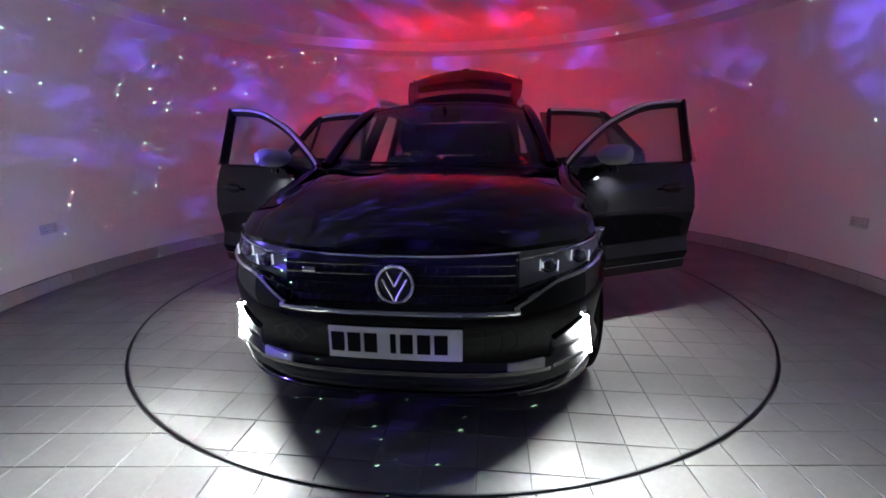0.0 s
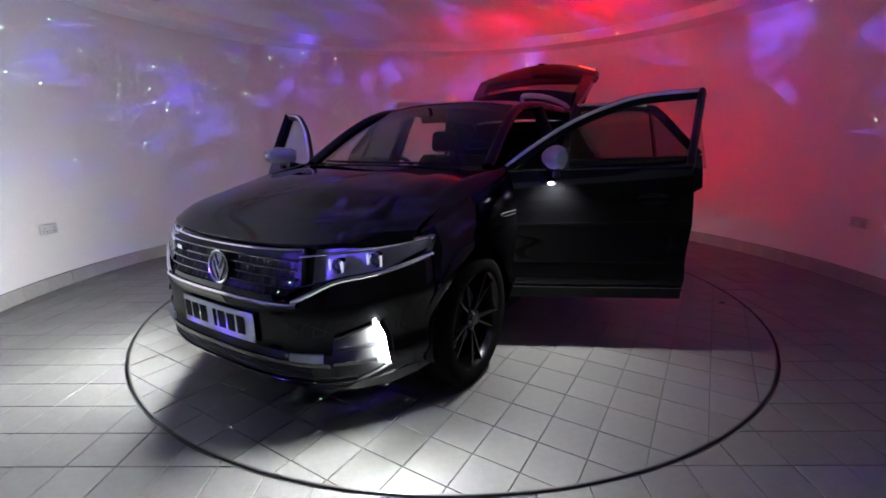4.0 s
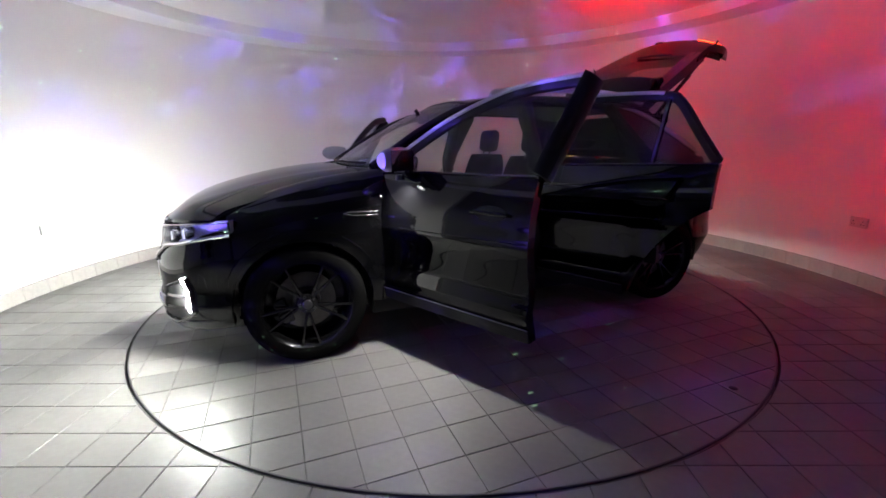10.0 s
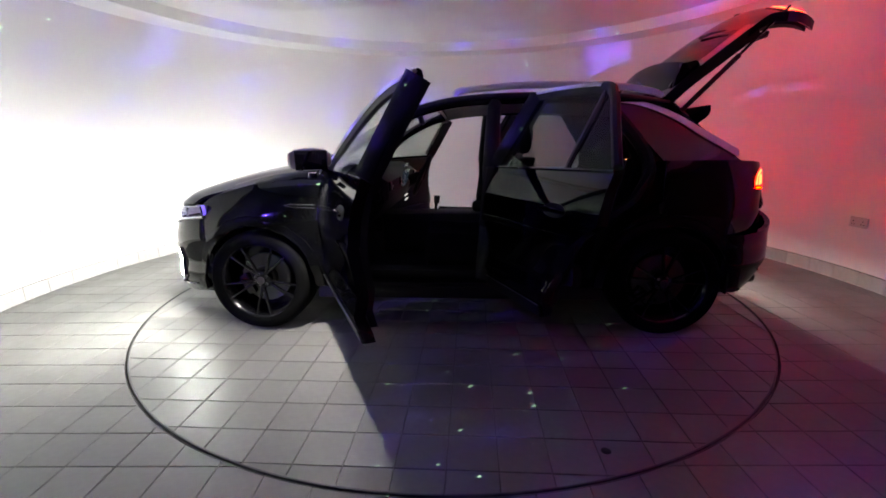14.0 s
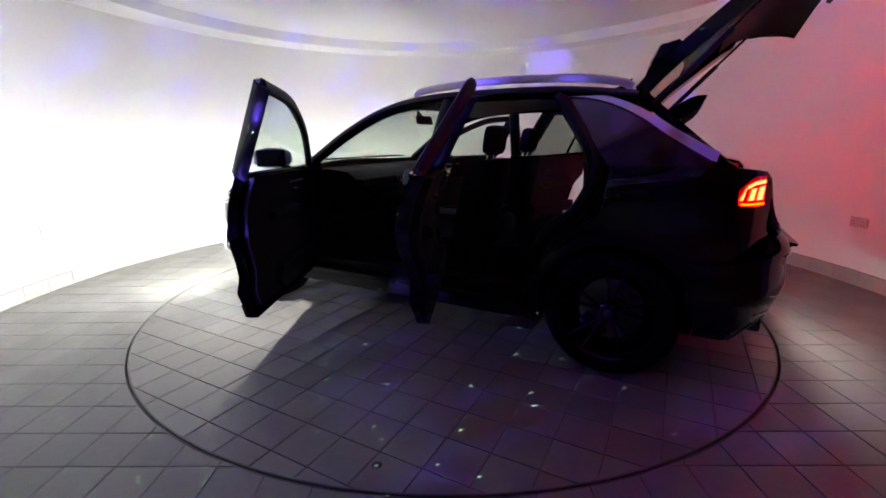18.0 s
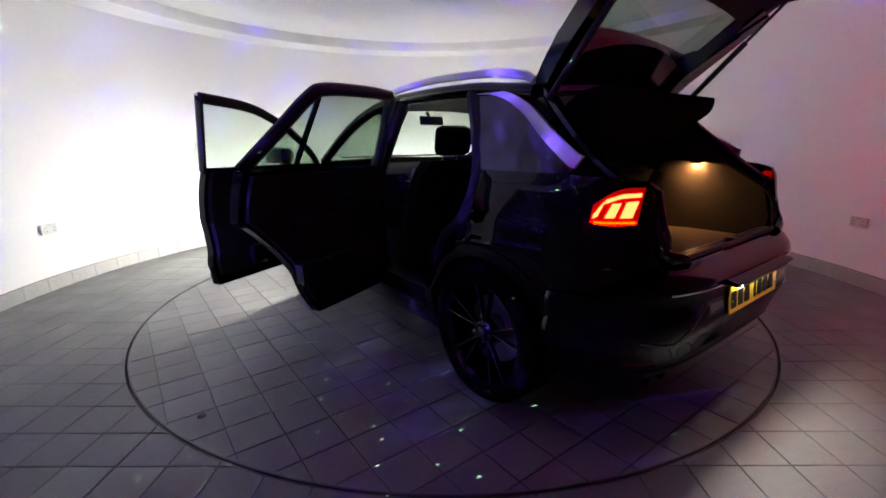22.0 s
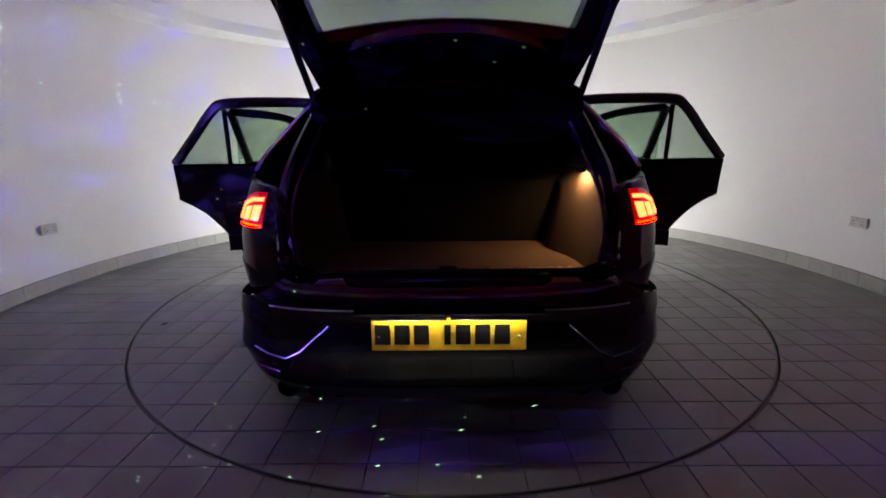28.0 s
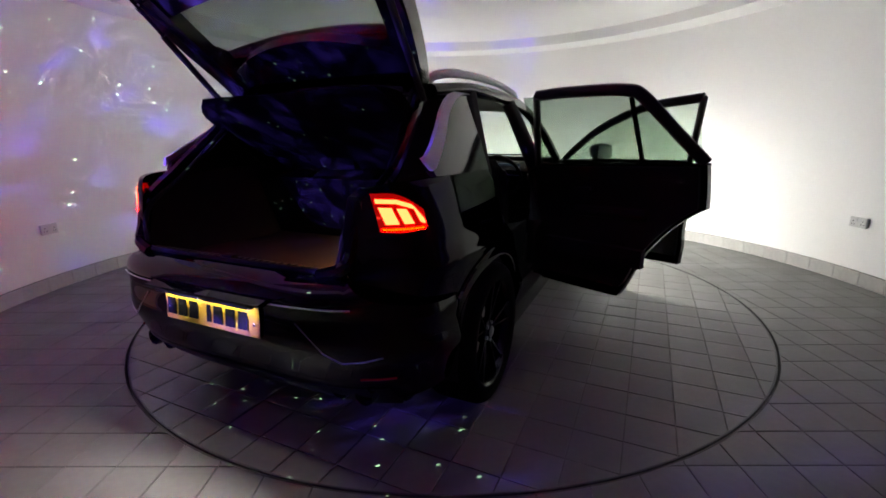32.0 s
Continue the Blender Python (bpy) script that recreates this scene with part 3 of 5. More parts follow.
    for x in spread(0.15, -1.33, 26):
        w = lerp(x, [(-1.33, 0.555), (-1.0, 0.585), (-0.3, 0.595), (0.15, 0.565)])
        zc = lerp(x, [(-1.33, 1.485), (-1.0, 1.528), (-0.6, 1.548), (-0.2, 1.542), (0.15, 1.497)])
        rows_o.append([(x + 0.03 * (1 - u * u) * (1 if x > 0 else 0), u * w, zc - 0.045 * abs(u) ** 2.6) for u in spread(-1.0, 1.0, 18)])
    part("roof", shell(rows_o, [[(x, y, z - 0.03) for x, y, z in r] for r in rows_o]), PAINT, car)
    # windscreen and its pillars
    rows_o = []
    for v in spread(0.0, 1.0, 14):
        rows_o.append([((1.00 - 0.16 * u * u) * (1 - v) + (0.17 - 0.03 * u * u) * v, u * (0.705 * (1 - v) + 0.565 * v), 1.055 * (1 - v) + (1.497 - 0.045 * abs(u) ** 2.6) * v + 0.035 * math.sin(math.pi * v)) for u in spread(-1.0, 1.0, 16)])
    part("windscreen", shell(rows_o, [[(x - 0.004, y, z - 0.003) for x, y, z in r] for r in rows_o]), GLASS, car, "clear windscreen")
    part("header_rail", tube([(0.165 - 0.03 * u * u, u * 0.565, 1.475 - 0.045 * abs(u) ** 2.6) for u in spread(-1, 1, 12)], 0.028, 8), PAINT, car)
    part("cowl", shell([[(1.03 - 0.16 * u * u, u * 0.71, 1.052), (0.93 - 0.16 * u * u, u * 0.70, 1.075)] for u in spread(-1, 1, 14)], [[(1.03 - 0.16 * u * u, u * 0.71, 1.02), (0.93 - 0.16 * u * u, u * 0.70, 1.02)] for u in spread(-1, 1, 14)]), PLASTIC, car)
    for y0, y1 in ((0.55, -0.05), (0.02, -0.55)):
        part("wiper", tube([(1.0 - 0.16 * (y / 0.7) ** 2 - 0.03, y, 1.092) for y in spread(y0, y1, 8)], 0.008, 6), PLASTIC, car)
    part("antenna", join(tube([(-1.13, 0, 1.515), (-1.19, 0, 1.545), (-1.225, 0, 1.585)], [0.022, 0.013, 0.004], 8, 0.5)), PAINT, car)
    # underbody
    part("underbody", box(-1.84, 1.90, -0.72, 0.72, 0.225, 0.30, 0.03), PLASTIC, car)
    for side in (1, -1):
        part("axle_cover", box(-0.93, 0.93, side * 0.80 - 0.08, side * 0.80 + 0.04, 0.21, 0.33, 0.02), PLASTIC, car)


def build_front(car):
    yw = around(1.0, 60)
    edge = lambda y: 0.615 if abs(y) < 0.44 else lerp(abs(y), [(0.44, 0.615), (0.50, 0.635), (0.60, 0.685), (0.70, 0.708), (0.8, 0.73), (0.9, 0.79)])
    side_edge = lambda s: edge(s * 0.89)
    part("front_bumper", nose_sheet(yw, lambda s: 0.22 + 0.05 * abs(s) ** 4, side_edge, 18, full=True), PAINT, car)
    part("nose_panel", nose_sheet(spread(-0.47, 0.47, 24), lambda y: edge(y) - 0.02, lambda y: 0.805, 8, -0.05), GLOSS_BLACK, car)
    grille = part("grille", nose_sheet(spread(-0.46, 0.46, 24), lambda y: 0.612 + 0.05 * max(0, abs(y) - 0.40) / 0.06, lambda y: 0.79, 8, -0.012), PLASTIC, car)
    for z in (0.648, 0.685, 0.722, 0.758):
        part("slat", tube([nose(y, z, 0.000) for y in spread(-0.45, 0.45, 22)], 0.0055, 6, 0.8), GLOSS_BLACK, grille)
    for row, z in enumerate((0.630, 0.666, 0.703, 0.740)):
        webs = [tube([nose(y - 0.012, z - 0.014, -0.004), nose(y, z, -0.001), nose(y - 0.012, z + 0.014, -0.004)], 0.0028, 5) for y in spread(-0.42 + 0.02 * (row % 2), 0.42 + 0.02 * (row % 2), 21) if abs(y) > 0.085]
        for web in webs:
            part("grille_web", web, PLASTIC, grille)
    part("upper_chrome", tube([nose(y, 0.788 + 0.012 * (abs(y) / 0.45) ** 2, 0.006) for y in spread(-0.47, 0.47, 24)], 0.0065, 6), CHROME, car, "thin chrome strip over the grille")
    low = [(-0.845, 0.757), (-0.74, 0.716), (-0.62, 0.690), (-0.52, 0.638), (-0.45, 0.600), (-0.40, 0.586), (0.40, 0.586), (0.45, 0.600), (0.52, 0.638), (0.62, 0.690), (0.74, 0.716), (0.845, 0.757)]
    pts = [nose(lerp(t, [(k, y) for k, (y, z) in enumerate(low)]), lerp(t, [(k, z) for k, (y, z) in enumerate(low)]), 0.008) for t in spread(0, 11, 66)]
    part("lower_chrome", tube(pts, 0.0095, 6), CHROME, car, "chrome strip under grille and lamps")
    badge = part("badge", moved(lathe([(0.066, 0.0), (0.074, 0.004), (0.076, 0.010), (0.071, 0.013), (0.064, 0.010), (0.062, 0.0)], 36, "x"), pose(2.072, 0, 0.688, 0, -7)), CHROME, car, "round chrome badge ring")
    part("badge_disc", moved(lathe([(0.0, 0.006), (0.060, 0.004), (0.062, 0.0)], 36, "x"), pose(2.072, 0, 0.688, 0, -7)), GLOSS_BLACK, badge)
    for z0, half in ((0.050, 0.030), (0.020, 0.046)):
        arms = [tube([(0.007, k * half, z0), (0.007, 0.0, z0 - 1.9 * half)], 0.0050, 6) for k in (-1, 1)]
        part("badge_chevron", moved(join(*arms), pose(2.072, 0, 0.688, 0, -7)), CHROME, badge)
    part("grille_emblem", moved(box(0.0, 0.006, -0.028, 0.028, -0.011, 0.011, 0.003), pose(2.052, -0.345, 0.735, 0, 0, -9)), CHROME, grille, "small chrome emblem")
    # lower intake with its bar, end vanes and side openings
    intake = part("lower_intake", nose_sheet(spread(-0.60, 0.60, 30), lambda y: 0.262 + 0.03 * (abs(y) / 0.6) ** 3, lambda y: 0.388, 6, 0.004), PLASTIC, car)
    for z in (0.288, 0.315):
        part("slat", tube([nose(y, z, 0.006) for y in spread(-0.52, 0.52, 20)], 0.005, 6, 0.7), PLASTIC, intake)
    part("intake_bar", nose_sheet(spread(-0.60, 0.60, 30), lambda y: 0.338, lambda y: 0.356, 3, 0.016, 0.02), GLOSS_BLACK, intake)
    part("splitter", nose_sheet(around(0.845, 44), lambda y: 0.205 + 0.05 * (abs(y) / 0.85) ** 4, lambda y: 0.245 + 0.05 * (abs(y) / 0.85) ** 4, 3, 0.012, 0.05), GLOSS_BLACK, car)
    part("splitter_lip", tube([nose(y, 0.252 + 0.05 * (abs(y) / 0.85) ** 4, 0.014) for y in around(0.80, 40)], 0.0045, 6), GLOSS_BLACK, car)
    for side in (1, -1):
        part("intake_vane", nose_sheet([side * y for y in spread(0.435, 0.575, 8)], lambda y: 0.352 - 0.01 * (abs(y) - 0.43) / 0.14, lambda y: 0.384 + 0.008 * (abs(y) - 0.43) / 0.14, 3, 0.014, 0.01), SMOKED, intake, "grey satin vane at the intake's end")
        part("side_intake", nose_sheet([side * y for y in spread(0.60, 0.765, 10)], lambda y: lerp(abs(y), [(0.60, 0.285), (0.70, 0.30), (0.77, 0.345)]), lambda y: lerp(abs(y), [(0.60, 0.45), (0.7, 0.49), (0.765, 0.53)]), 8, 0.003), PLASTIC, car)
        part("intake_frame", tube([nose(side * y, z, 0.012) for y, z in smooth_path([(0.61, 0.462), (0.68, 0.494), (0.735, 0.520)], 5)], 0.006, 6), PAINT, car)
        for z in (0.345, 0.405):
            part("intake_blade", nose_sheet([side * y for y in spread(0.61, 0.745, 8)], lambda y: z + 0.10 * (abs(y) - 0.61), lambda y: z + 0.016 + 0.10 * (abs(y) - 0.61), 2, 0.012, 0.012), GLOSS_BLACK, car)
        part("corner_winglet", tube([nose(side * y, z, 0.013) for y, z in smooth_path([(0.775, 0.335), (0.70, 0.285), (0.62, 0.247), (0.48, 0.232)], 6)], 0.0065, 6), PLASTIC, car, "black winglet under the side opening")
        # upright day light in the bumper corner
        lamp = part("day_light", tube([nose(side * y, z, 0.001) for y, z in ((0.775, 0.345), (0.767, 0.40), (0.757, 0.46), (0.745, 0.53))], 0.018, 8, 0.9), GLOSS_BLACK, car, "upright day light in the bumper corner")
        strip_o = [[(nose(side * (y - 0.02), z, 0.010)[0] - 0.32 * (d + 0.02) - 0.02 * (z - 0.44), side * (y + d), z) for d in (-0.0085, 0.0, 0.0085)] for y, z in ((0.775, 0.352), (0.767, 0.40), (0.757, 0.46), (0.745, 0.525))]
        part("light_strip", shell(strip_o, [[(x - 0.006, y, z) for x, y, z in r] for r in strip_o]), DRL_GLOW, lamp, "glowing white light strip")
        # blades added to hold back the strip's upward light
        for k in range(11):
            z = 0.360 + 0.0155 * k
            y = lerp(z, [(0.352, 0.775), (0.40, 0.767), (0.46, 0.757), (0.525, 0.745)])
            edge_x = [nose(side * (y - 0.02), z, 0.0105)[0] - 0.32 * (d + 0.02) - 0.02 * (z - 0.44) for d in (-0.0095, 0.0095)]
            top = [[(edge_x[0], side * (y - 0.0095), z), (edge_x[1], side * (y + 0.0095), z)], [(edge_x[0] + 0.009, side * (y - 0.0095), z - 0.003), (edge_x[1] + 0.009, side * (y + 0.0095), z - 0.003)]]
            part("added_louvre", shell(top, [[(a, b, c - 0.0006) for a, b, c in r] for r in top]), GLOSS_BLACK, lamp)
        rear = [[(x - 0.007, y * 1.006, z) for x, y, z in r] for r in strip_o]
        part("light_box", shell(rear, [[(x - 0.05, y, z) for x, y, z in r] for r in rear]), GLOSS_BLACK, lamp)
        # headlamp
        ys = [side * (0.455 + 0.4015 * math.sin(math.pi / 2 * k)) for k in spread(0.0, 1.0, 30)]
        lowz = lambda y: lerp(abs(y), [(0.45, 0.645), (0.55, 0.672), (0.65, 0.698), (0.75, 0.718), (0.81, 0.736), (0.84, 0.768), (0.857, 0.822)])
        topz = lambda y: lerp(abs(y), [(0.45, 0.778), (0.6, 0.798), (0.75, 0.816), (0.857, 0.829)])
        head = part("headlight", nose_sheet(ys, lambda y: lowz(y) - 0.004, lambda y: topz(y) + 0.006, 6, -0.09, 0.02), HOUSING, car, "clear-lensed headlight with two projectors")
        part("lens", nose_sheet(ys, lowz, topz, 6, 0.004, 0.004), LENS, head, "clear curved lens")
        part("bezel", tube([nose(y, lowz(y) + 0.008, 0.002) for y in ys], 0.006, 6), GLOSS_BLACK, head)
        part("top_bezel", tube([nose(y, topz(y) - 0.004, 0.002) for y in ys], 0.005, 6), CHROME, head)
        for y in (0.585, 0.715):
            c = nose(side * y, (lowz(y) + topz(y)) / 2, -0.05)
            turn = pose(*c, 0, 0, side * 16 * (y - 0.4) / 0.4)
            part("projector_lens", moved(lathe([(0.022, 0.012), (0.027, 0.004), (0.031, 0.002), (0.033, -0.03)], 20, "x"), turn), CHROME, head)
            part("projector_glass", moved(lathe([(0.0, 0.016), (0.012, 0.013), (0.021, 0.005), (0.023, -0.006)], 20, "x"), turn), PROJ_GLASS, head, "dark round projector glass")
            for d in (-0.034, 0.034):
                part("light_guide", moved(box(-0.004, 0.004, d - 0.002, d + 0.002, -0.02, 0.024), pose(c[0] + 0.01, c[1], c[2])), LAMP_GLOW, head, "faintly lit light guide")
    plate = part("front_plate", nose_sheet(spread(-0.26, 0.26, 10), lambda y: 0.402, lambda y: 0.530, 2, 0.018, 0.006), PLATE_WHITE, car, "white front number plate with black bars")
    bar_row(plate, lambda a, b: nose_sheet(spread(-b, -a, 2), lambda y: 0.428, lambda y: 0.507, 1, 0.0205, 0.004), INK)


def build_rear(car):
    yw = around(1.0, 60)
    part("rear_bumper", tail_sheet(yw, lambda s: 0.245 + 0.05 * abs(s) ** 4, lambda s: 0.765 if abs(s) < 0.66 else lerp(abs(s), [(0.66, 0.765), (0.8, 0.70), (1.0, 0.64)]), 20, full=True), PAINT, car)
    part("diffuser", tail_sheet(around(0.70, 30), lambda y: 0.235, lambda y: 0.345, 5, 0.008), PLASTIC, car)
    # the ledge's highlight is built as a chrome line
    part("bumper_highlight", tube([tail(y, 0.668, 0.006) for y in spread(-0.62, 0.62, 30)], 0.004, 6), CHROME, car, "thin chrome strip standing for the highlight across the bumper ledge")
    for side in (1, -1):
        part("corner_blade", tube([tail(side * y, z, 0.004) for y, z in ((0.71, 0.492), (0.65, 0.478), (0.58, 0.470), (0.52, 0.505), (0.41, 0.605))], 0.0026, 6), SMOKED, car)
        part("reflector", tube([tail(side * y, 0.395, 0.0) for y in (0.62, 0.68, 0.73)], 0.006, 6), RED_LENS, car, "red reflector")
        for y in (0.50, 0.61):
            part("exhaust_tip", moved(lathe([(0.033, 0.10), (0.039, 0.10), (0.042, 0.0), (0.038, -0.012), (0.034, -0.006), (0.032, 0.10)], 24, "x"), pose(-1.96, side * y, 0.315)), GLOSS_BLACK, car, "dark steel exhaust tip")
        # body part of the tail light
        xs = spread(-1.790, -1.903, 14)
        lowz = lambda x: lerp(x, [(-1.91, 0.915), (-1.85, 0.91), (-1.79, 0.925)])
        topz = lambda x: lerp(x, [(-1.91, 1.045), (-1.85, 1.038), (-1.79, 0.985)])
        lamp = part("tail_light", side_sheet(xs, lowz, topz, side, 5, 0.005, 0.05), TAIL_LENS, car, "red tail light with glowing bars")
        face = lambda pts: shell([on_flank([a, b], side, 0.012) for a, b in pts], [on_flank([a, b], side, 0.004) for a, b in pts])
        part("glow_bar", face([((-1.900, 1.012), (-1.900, 1.026)), ((-1.86, 1.008), (-1.86, 1.022)), ((-1.825, 0.990), (-1.825, 1.004))]), RED_GLOW, lamp)
        part("glow_bar", face([((-1.80, 0.938), (-1.80, 0.952)), ((-1.810, 0.945), (-1.822, 0.998))]), RED_GLOW, lamp)
        part("glow_bar", face([((-1.853, 0.940), (-1.862, 0.992)), ((-1.832, 0.940), (-1.843, 0.990))]), RED_GLOW, lamp)
        part("glow_bar", face([((-1.892, 0.940), (-1.898, 0.998)), ((-1.868, 0.940), (-1.876, 0.995))]), RED_GLOW, lamp)
        band = lambda z0, z1: [[(x, z0 + 0.06 * max(0, x + 1.84)), (x, z1 + 0.06 * max(0, x + 1.84))] for x in spread(-1.803, -1.900, 8)]
        rows = band(0.919, 0.926)
        part("glow_band", shell([on_flank(q, side, 0.008) for q in rows], [on_flank(q, side, 0.004) for q in rows]), RED_BAND, lamp, "deep red glowing band")
        # lips added to narrow the band's red light up and down
        for z in (0.9165, 0.9270):
            rows = band(z, z + 0.0015)
            part("added_band_lip", shell([on_flank(q, side, 0.017) for q in rows], [on_flank(q, side, 0.003) for q in rows]), RED_LENS, lamp)
        # frame of the boot opening
        part("boot_frame", tube(smooth_path([(-1.33, side * 0.535, 1.445), (-1.52, side * 0.585, 1.27), (-1.72, side * 0.615, 1.10), (-1.89, side * 0.592, 0.98), (-1.945, side * 0.578, 0.85), (-1.975, side * 0.56, 0.79), (-1.995, side * 0.47, 0.76)]), 0.026, 8), PAINT, car)
        part("boot_seal", tube(smooth_path([(-1.35, side * 0.50, 1.43), (-1.70, side * 0.575, 1.09), (-1.92, side * 0.555, 0.94), (-1.965, side * 0.53, 0.80), (-1.985, side * 0.47, 0.775), (-1.99, 0.0, 0.77)]), 0.011, 6), PLASTIC, car)
    # lip added to hide the plate lamps' lenses from above
    lip = [[tail(y, z, o) for z, o in ((0.662, 0.002), (0.661, 0.044), (0.674, 0.048), (0.684, 0.002))] for y in spread(-0.31, 0.31, 16)]
    part("plate_lip", grid(lip), PAINT, car)
    for side in (1, -1):
        lamp = part("plate_lamp", moved(box(-0.012, 0.012, -0.124, 0.124, -0.006, 0.006, 0.002), pose(-2.102, side * 0.13, 0.652)), PLASTIC, car, "small lamp under the lip over the plate")
        part("lamp_lens", moved(box(-0.010, -0.002, -0.118, 0.118, -0.009, -0.0065), pose(-2.102, side * 0.13, 0.652)), PLATE_GLOW, lamp, "glowing lens")
        # second lens with shield, roof and visor, added to shape the floor light
        part("floor_lens", moved(box(-0.0004, 0.0004, -0.11, 0.11, -0.0012, 0.0012), pose(-2.1175, side * 0.13, 0.6530, 0, 45)), REAR_GLOW, lamp, "glowing lens towards the floor")
        part("lens_shield", box(-2.1192, -2.100, side * 0.13 - 0.124, side * 0.13 + 0.124, 0.6450, 0.6465), PLASTIC, lamp)
        part("lens_roof", box(-2.124, -2.112, side * 0.13 - 0.124, side * 0.13 + 0.124, 0.6565, 0.660), PLASTIC, lamp)
        part("lens_visor", box(-2.126, -2.124, side * 0.13 - 0.124, side * 0.13 + 0.124, 0.6500, 0.660), PLASTIC, lamp)
    plate = part("rear_plate", tail_sheet(spread(-0.26, 0.26, 10), lambda y: 0.528, lambda y: 0.642, 2, 0.010, 0.006), PLATE_YELLOW, car, "yellow rear number plate with black bars")
    bar_row(plate, lambda a, b: tail_sheet(spread(a, b, 2), lambda y: 0.549, lambda y: 0.624, 1, 0.0125, 0.004), INK)
    for s in (-1, 1):
        part("plate_screw", moved(lathe([(0.0, -0.003), (0.006, -0.002), (0.007, 0.0)], 10, "x"), pose(tail(s * 0.235, 0.575, 0.011)[0], s * 0.235, 0.575)), CHROME, plate)


HINGE_F, HINGE_R = (0.80, 0.80), (-0.235, 0.83)


REAR_CUT = [(-1.23, 0.868), (-1.15, 0.815), (-1.05, 0.72), (-0.96, 0.60), (-0.90, 0.49), (-0.865, 0.40), (-0.84, 0.33), (-0.82, 0.315), (-0.2, 0.315)]


def door_pose(hinge, side):
    swing = (63.0 if side > 0 else 66.5) if hinge == HINGE_F else (65.0 if side > 0 else 67.5)
    return pose(hinge[0], side * hinge[1], 0, 0, 0, -side * swing)


def build_door(car, side, front):
    """A side door swung open about its front edge; its parts are modelled closed and moved to the hinge."""
    hinge = HINGE_F if front else HINGE_R
    root = new("front_door" if front else "rear_door")
    root.parent = car
    root.matrix_basis = door_pose(hinge, side)
    root["label"] = ("open front side door" if front else "open rear side door") + " with silver window trim"
    local = pose(-hinge[0], -side * hinge[1], 0)

    def put(name, geo, mat, label=""):
        return part(name, moved(geo, local), mat, root, label)

    belt = lambda x: lerp(x, BELT) + 0.004
    if front:
        xs, low = spread(0.795, -0.205, 30), lambda x: 0.315
        frame_line = smooth_path([(0.80, 1.055), (0.62, 1.19), (0.42, 1.315), (0.2, 1.41), (0.0, 1.462), (-0.315, 1.488)], 6)
        post = [(-0.315, 1.488), (-0.205, 1.06)]
        window = spread(0.755, -0.29, 24)
    else:
        xs, low = spread(-0.225, -1.228, 40), lambda x: lerp(x, REAR_CUT)
        frame_line = smooth_path([(-0.345, 1.486), (-0.55, 1.488), (-0.87, 1.472), (-0.965, 1.430), (-1.09, 1.265), (-1.215, 1.10)], 6)
        post = [(-0.345, 1.486), (-0.228, 1.06)]
        window = spread(-0.25, -1.18, 24)
    frame_line, post = [[(x, z - 0.022 * max(0.0, min(1.0, (z - 1.06) / 0.35))) for x, z in line] for line in (frame_line, post)]
    put("panel", side_sheet(xs, low, belt, side, 40, 0.0, 0.055), PAINT)
    put("card", side_sheet([x * 0.96 + hinge[0] * 0.02 - (0.0 if front else 0.015) for x in xs], lambda x: max(low(x), 0.36) + 0.02, lambda x: belt(x) - 0.01, side, 8, -0.056, 0.035), CABIN, "dark inner door card")
    put("door_pocket", side_sheet([hinge[0] + (x - hinge[0]) * 0.62 - 0.12 for x in xs], lambda x: 0.40 if front else 0.52, lambda x: 0.53 if front else 0.62, side, 4, -0.09, 0.05), CABIN)
    mid = [(hinge[0] - 0.30, 0.80), (hinge[0] - 0.62, 0.80)]
    put("arm_rest", tube(on_flank([(mid[0][0] - d, 0.80 + 0.03 * d) for d in spread(0, 0.42, 6)], side, -0.105), 0.035, 8), CABIN)
    put("pull_handle", tube(on_flank([(mid[0][0] + 0.02, 0.93), (mid[0][0] - 0.09, 0.935)], side, -0.10), 0.012, 6), CHROME if front else PLASTIC, "chrome inner handle" if front else "black inner handle")
    if front:
        put("trim_strip", tube(on_flank([(mid[0][0] + 0.06 - d, 0.985) for d in spread(0, 0.22, 6)], side, -0.096), 0.006, 6), SMOKED)
    depth = -0.022
    put("window_frame", join(tube(on_flank(frame_line, side, depth), 0.030, 8, 0.75), tube(on_flank(post, side, depth), 0.056, 8, 0.38)), PLASTIC)
    put("window_trim", tube(on_flank([(x, z + 0.017) for x, z in frame_line if front or x > -0.88], side, 0.002), 0.011, 6), SILVER, "silver window trim")
    put("belt_trim", tube(on_flank([(x, belt(x)) for x in xs], side, 0.002), 0.008, 6), GLOSS_BLACK)
    fl = sorted(frame_line)
    top = lambda x: max(lerp(x, [fl[0]] + [q for k, q in enumerate(fl[1:]) if q[0] > fl[k][0] + 1e-4]) - 0.004, belt(x) + 0.004)
    put("glass", side_sheet(window, lambda x: belt(x) - 0.01, top, side, 6, -0.024, 0.004), GLASS if front else TINTED, "clear door glass" if front else "tinted door glass")
    if not front:
        put("glass_bar", tube(on_flank([(-0.90, 1.43), (-0.905, 1.08)], side, -0.02), 0.014, 6), GLOSS_BLACK)
    hx = hinge[0] - (0.80 if front else 0.70)
    cup = put("handle_cup", side_sheet(spread(hx + 0.09, hx - 0.09, 8), lambda x: 0.897 - 0.034 * math.sqrt(max(0.01, 1 - ((x - hx) / 0.0905) ** 2)), lambda x: 0.897 + 0.034 * math.sqrt(max(0.01, 1 - ((x - hx) / 0.0905) ** 2)), side, 4, 0.002, 0.01), PLASTIC)
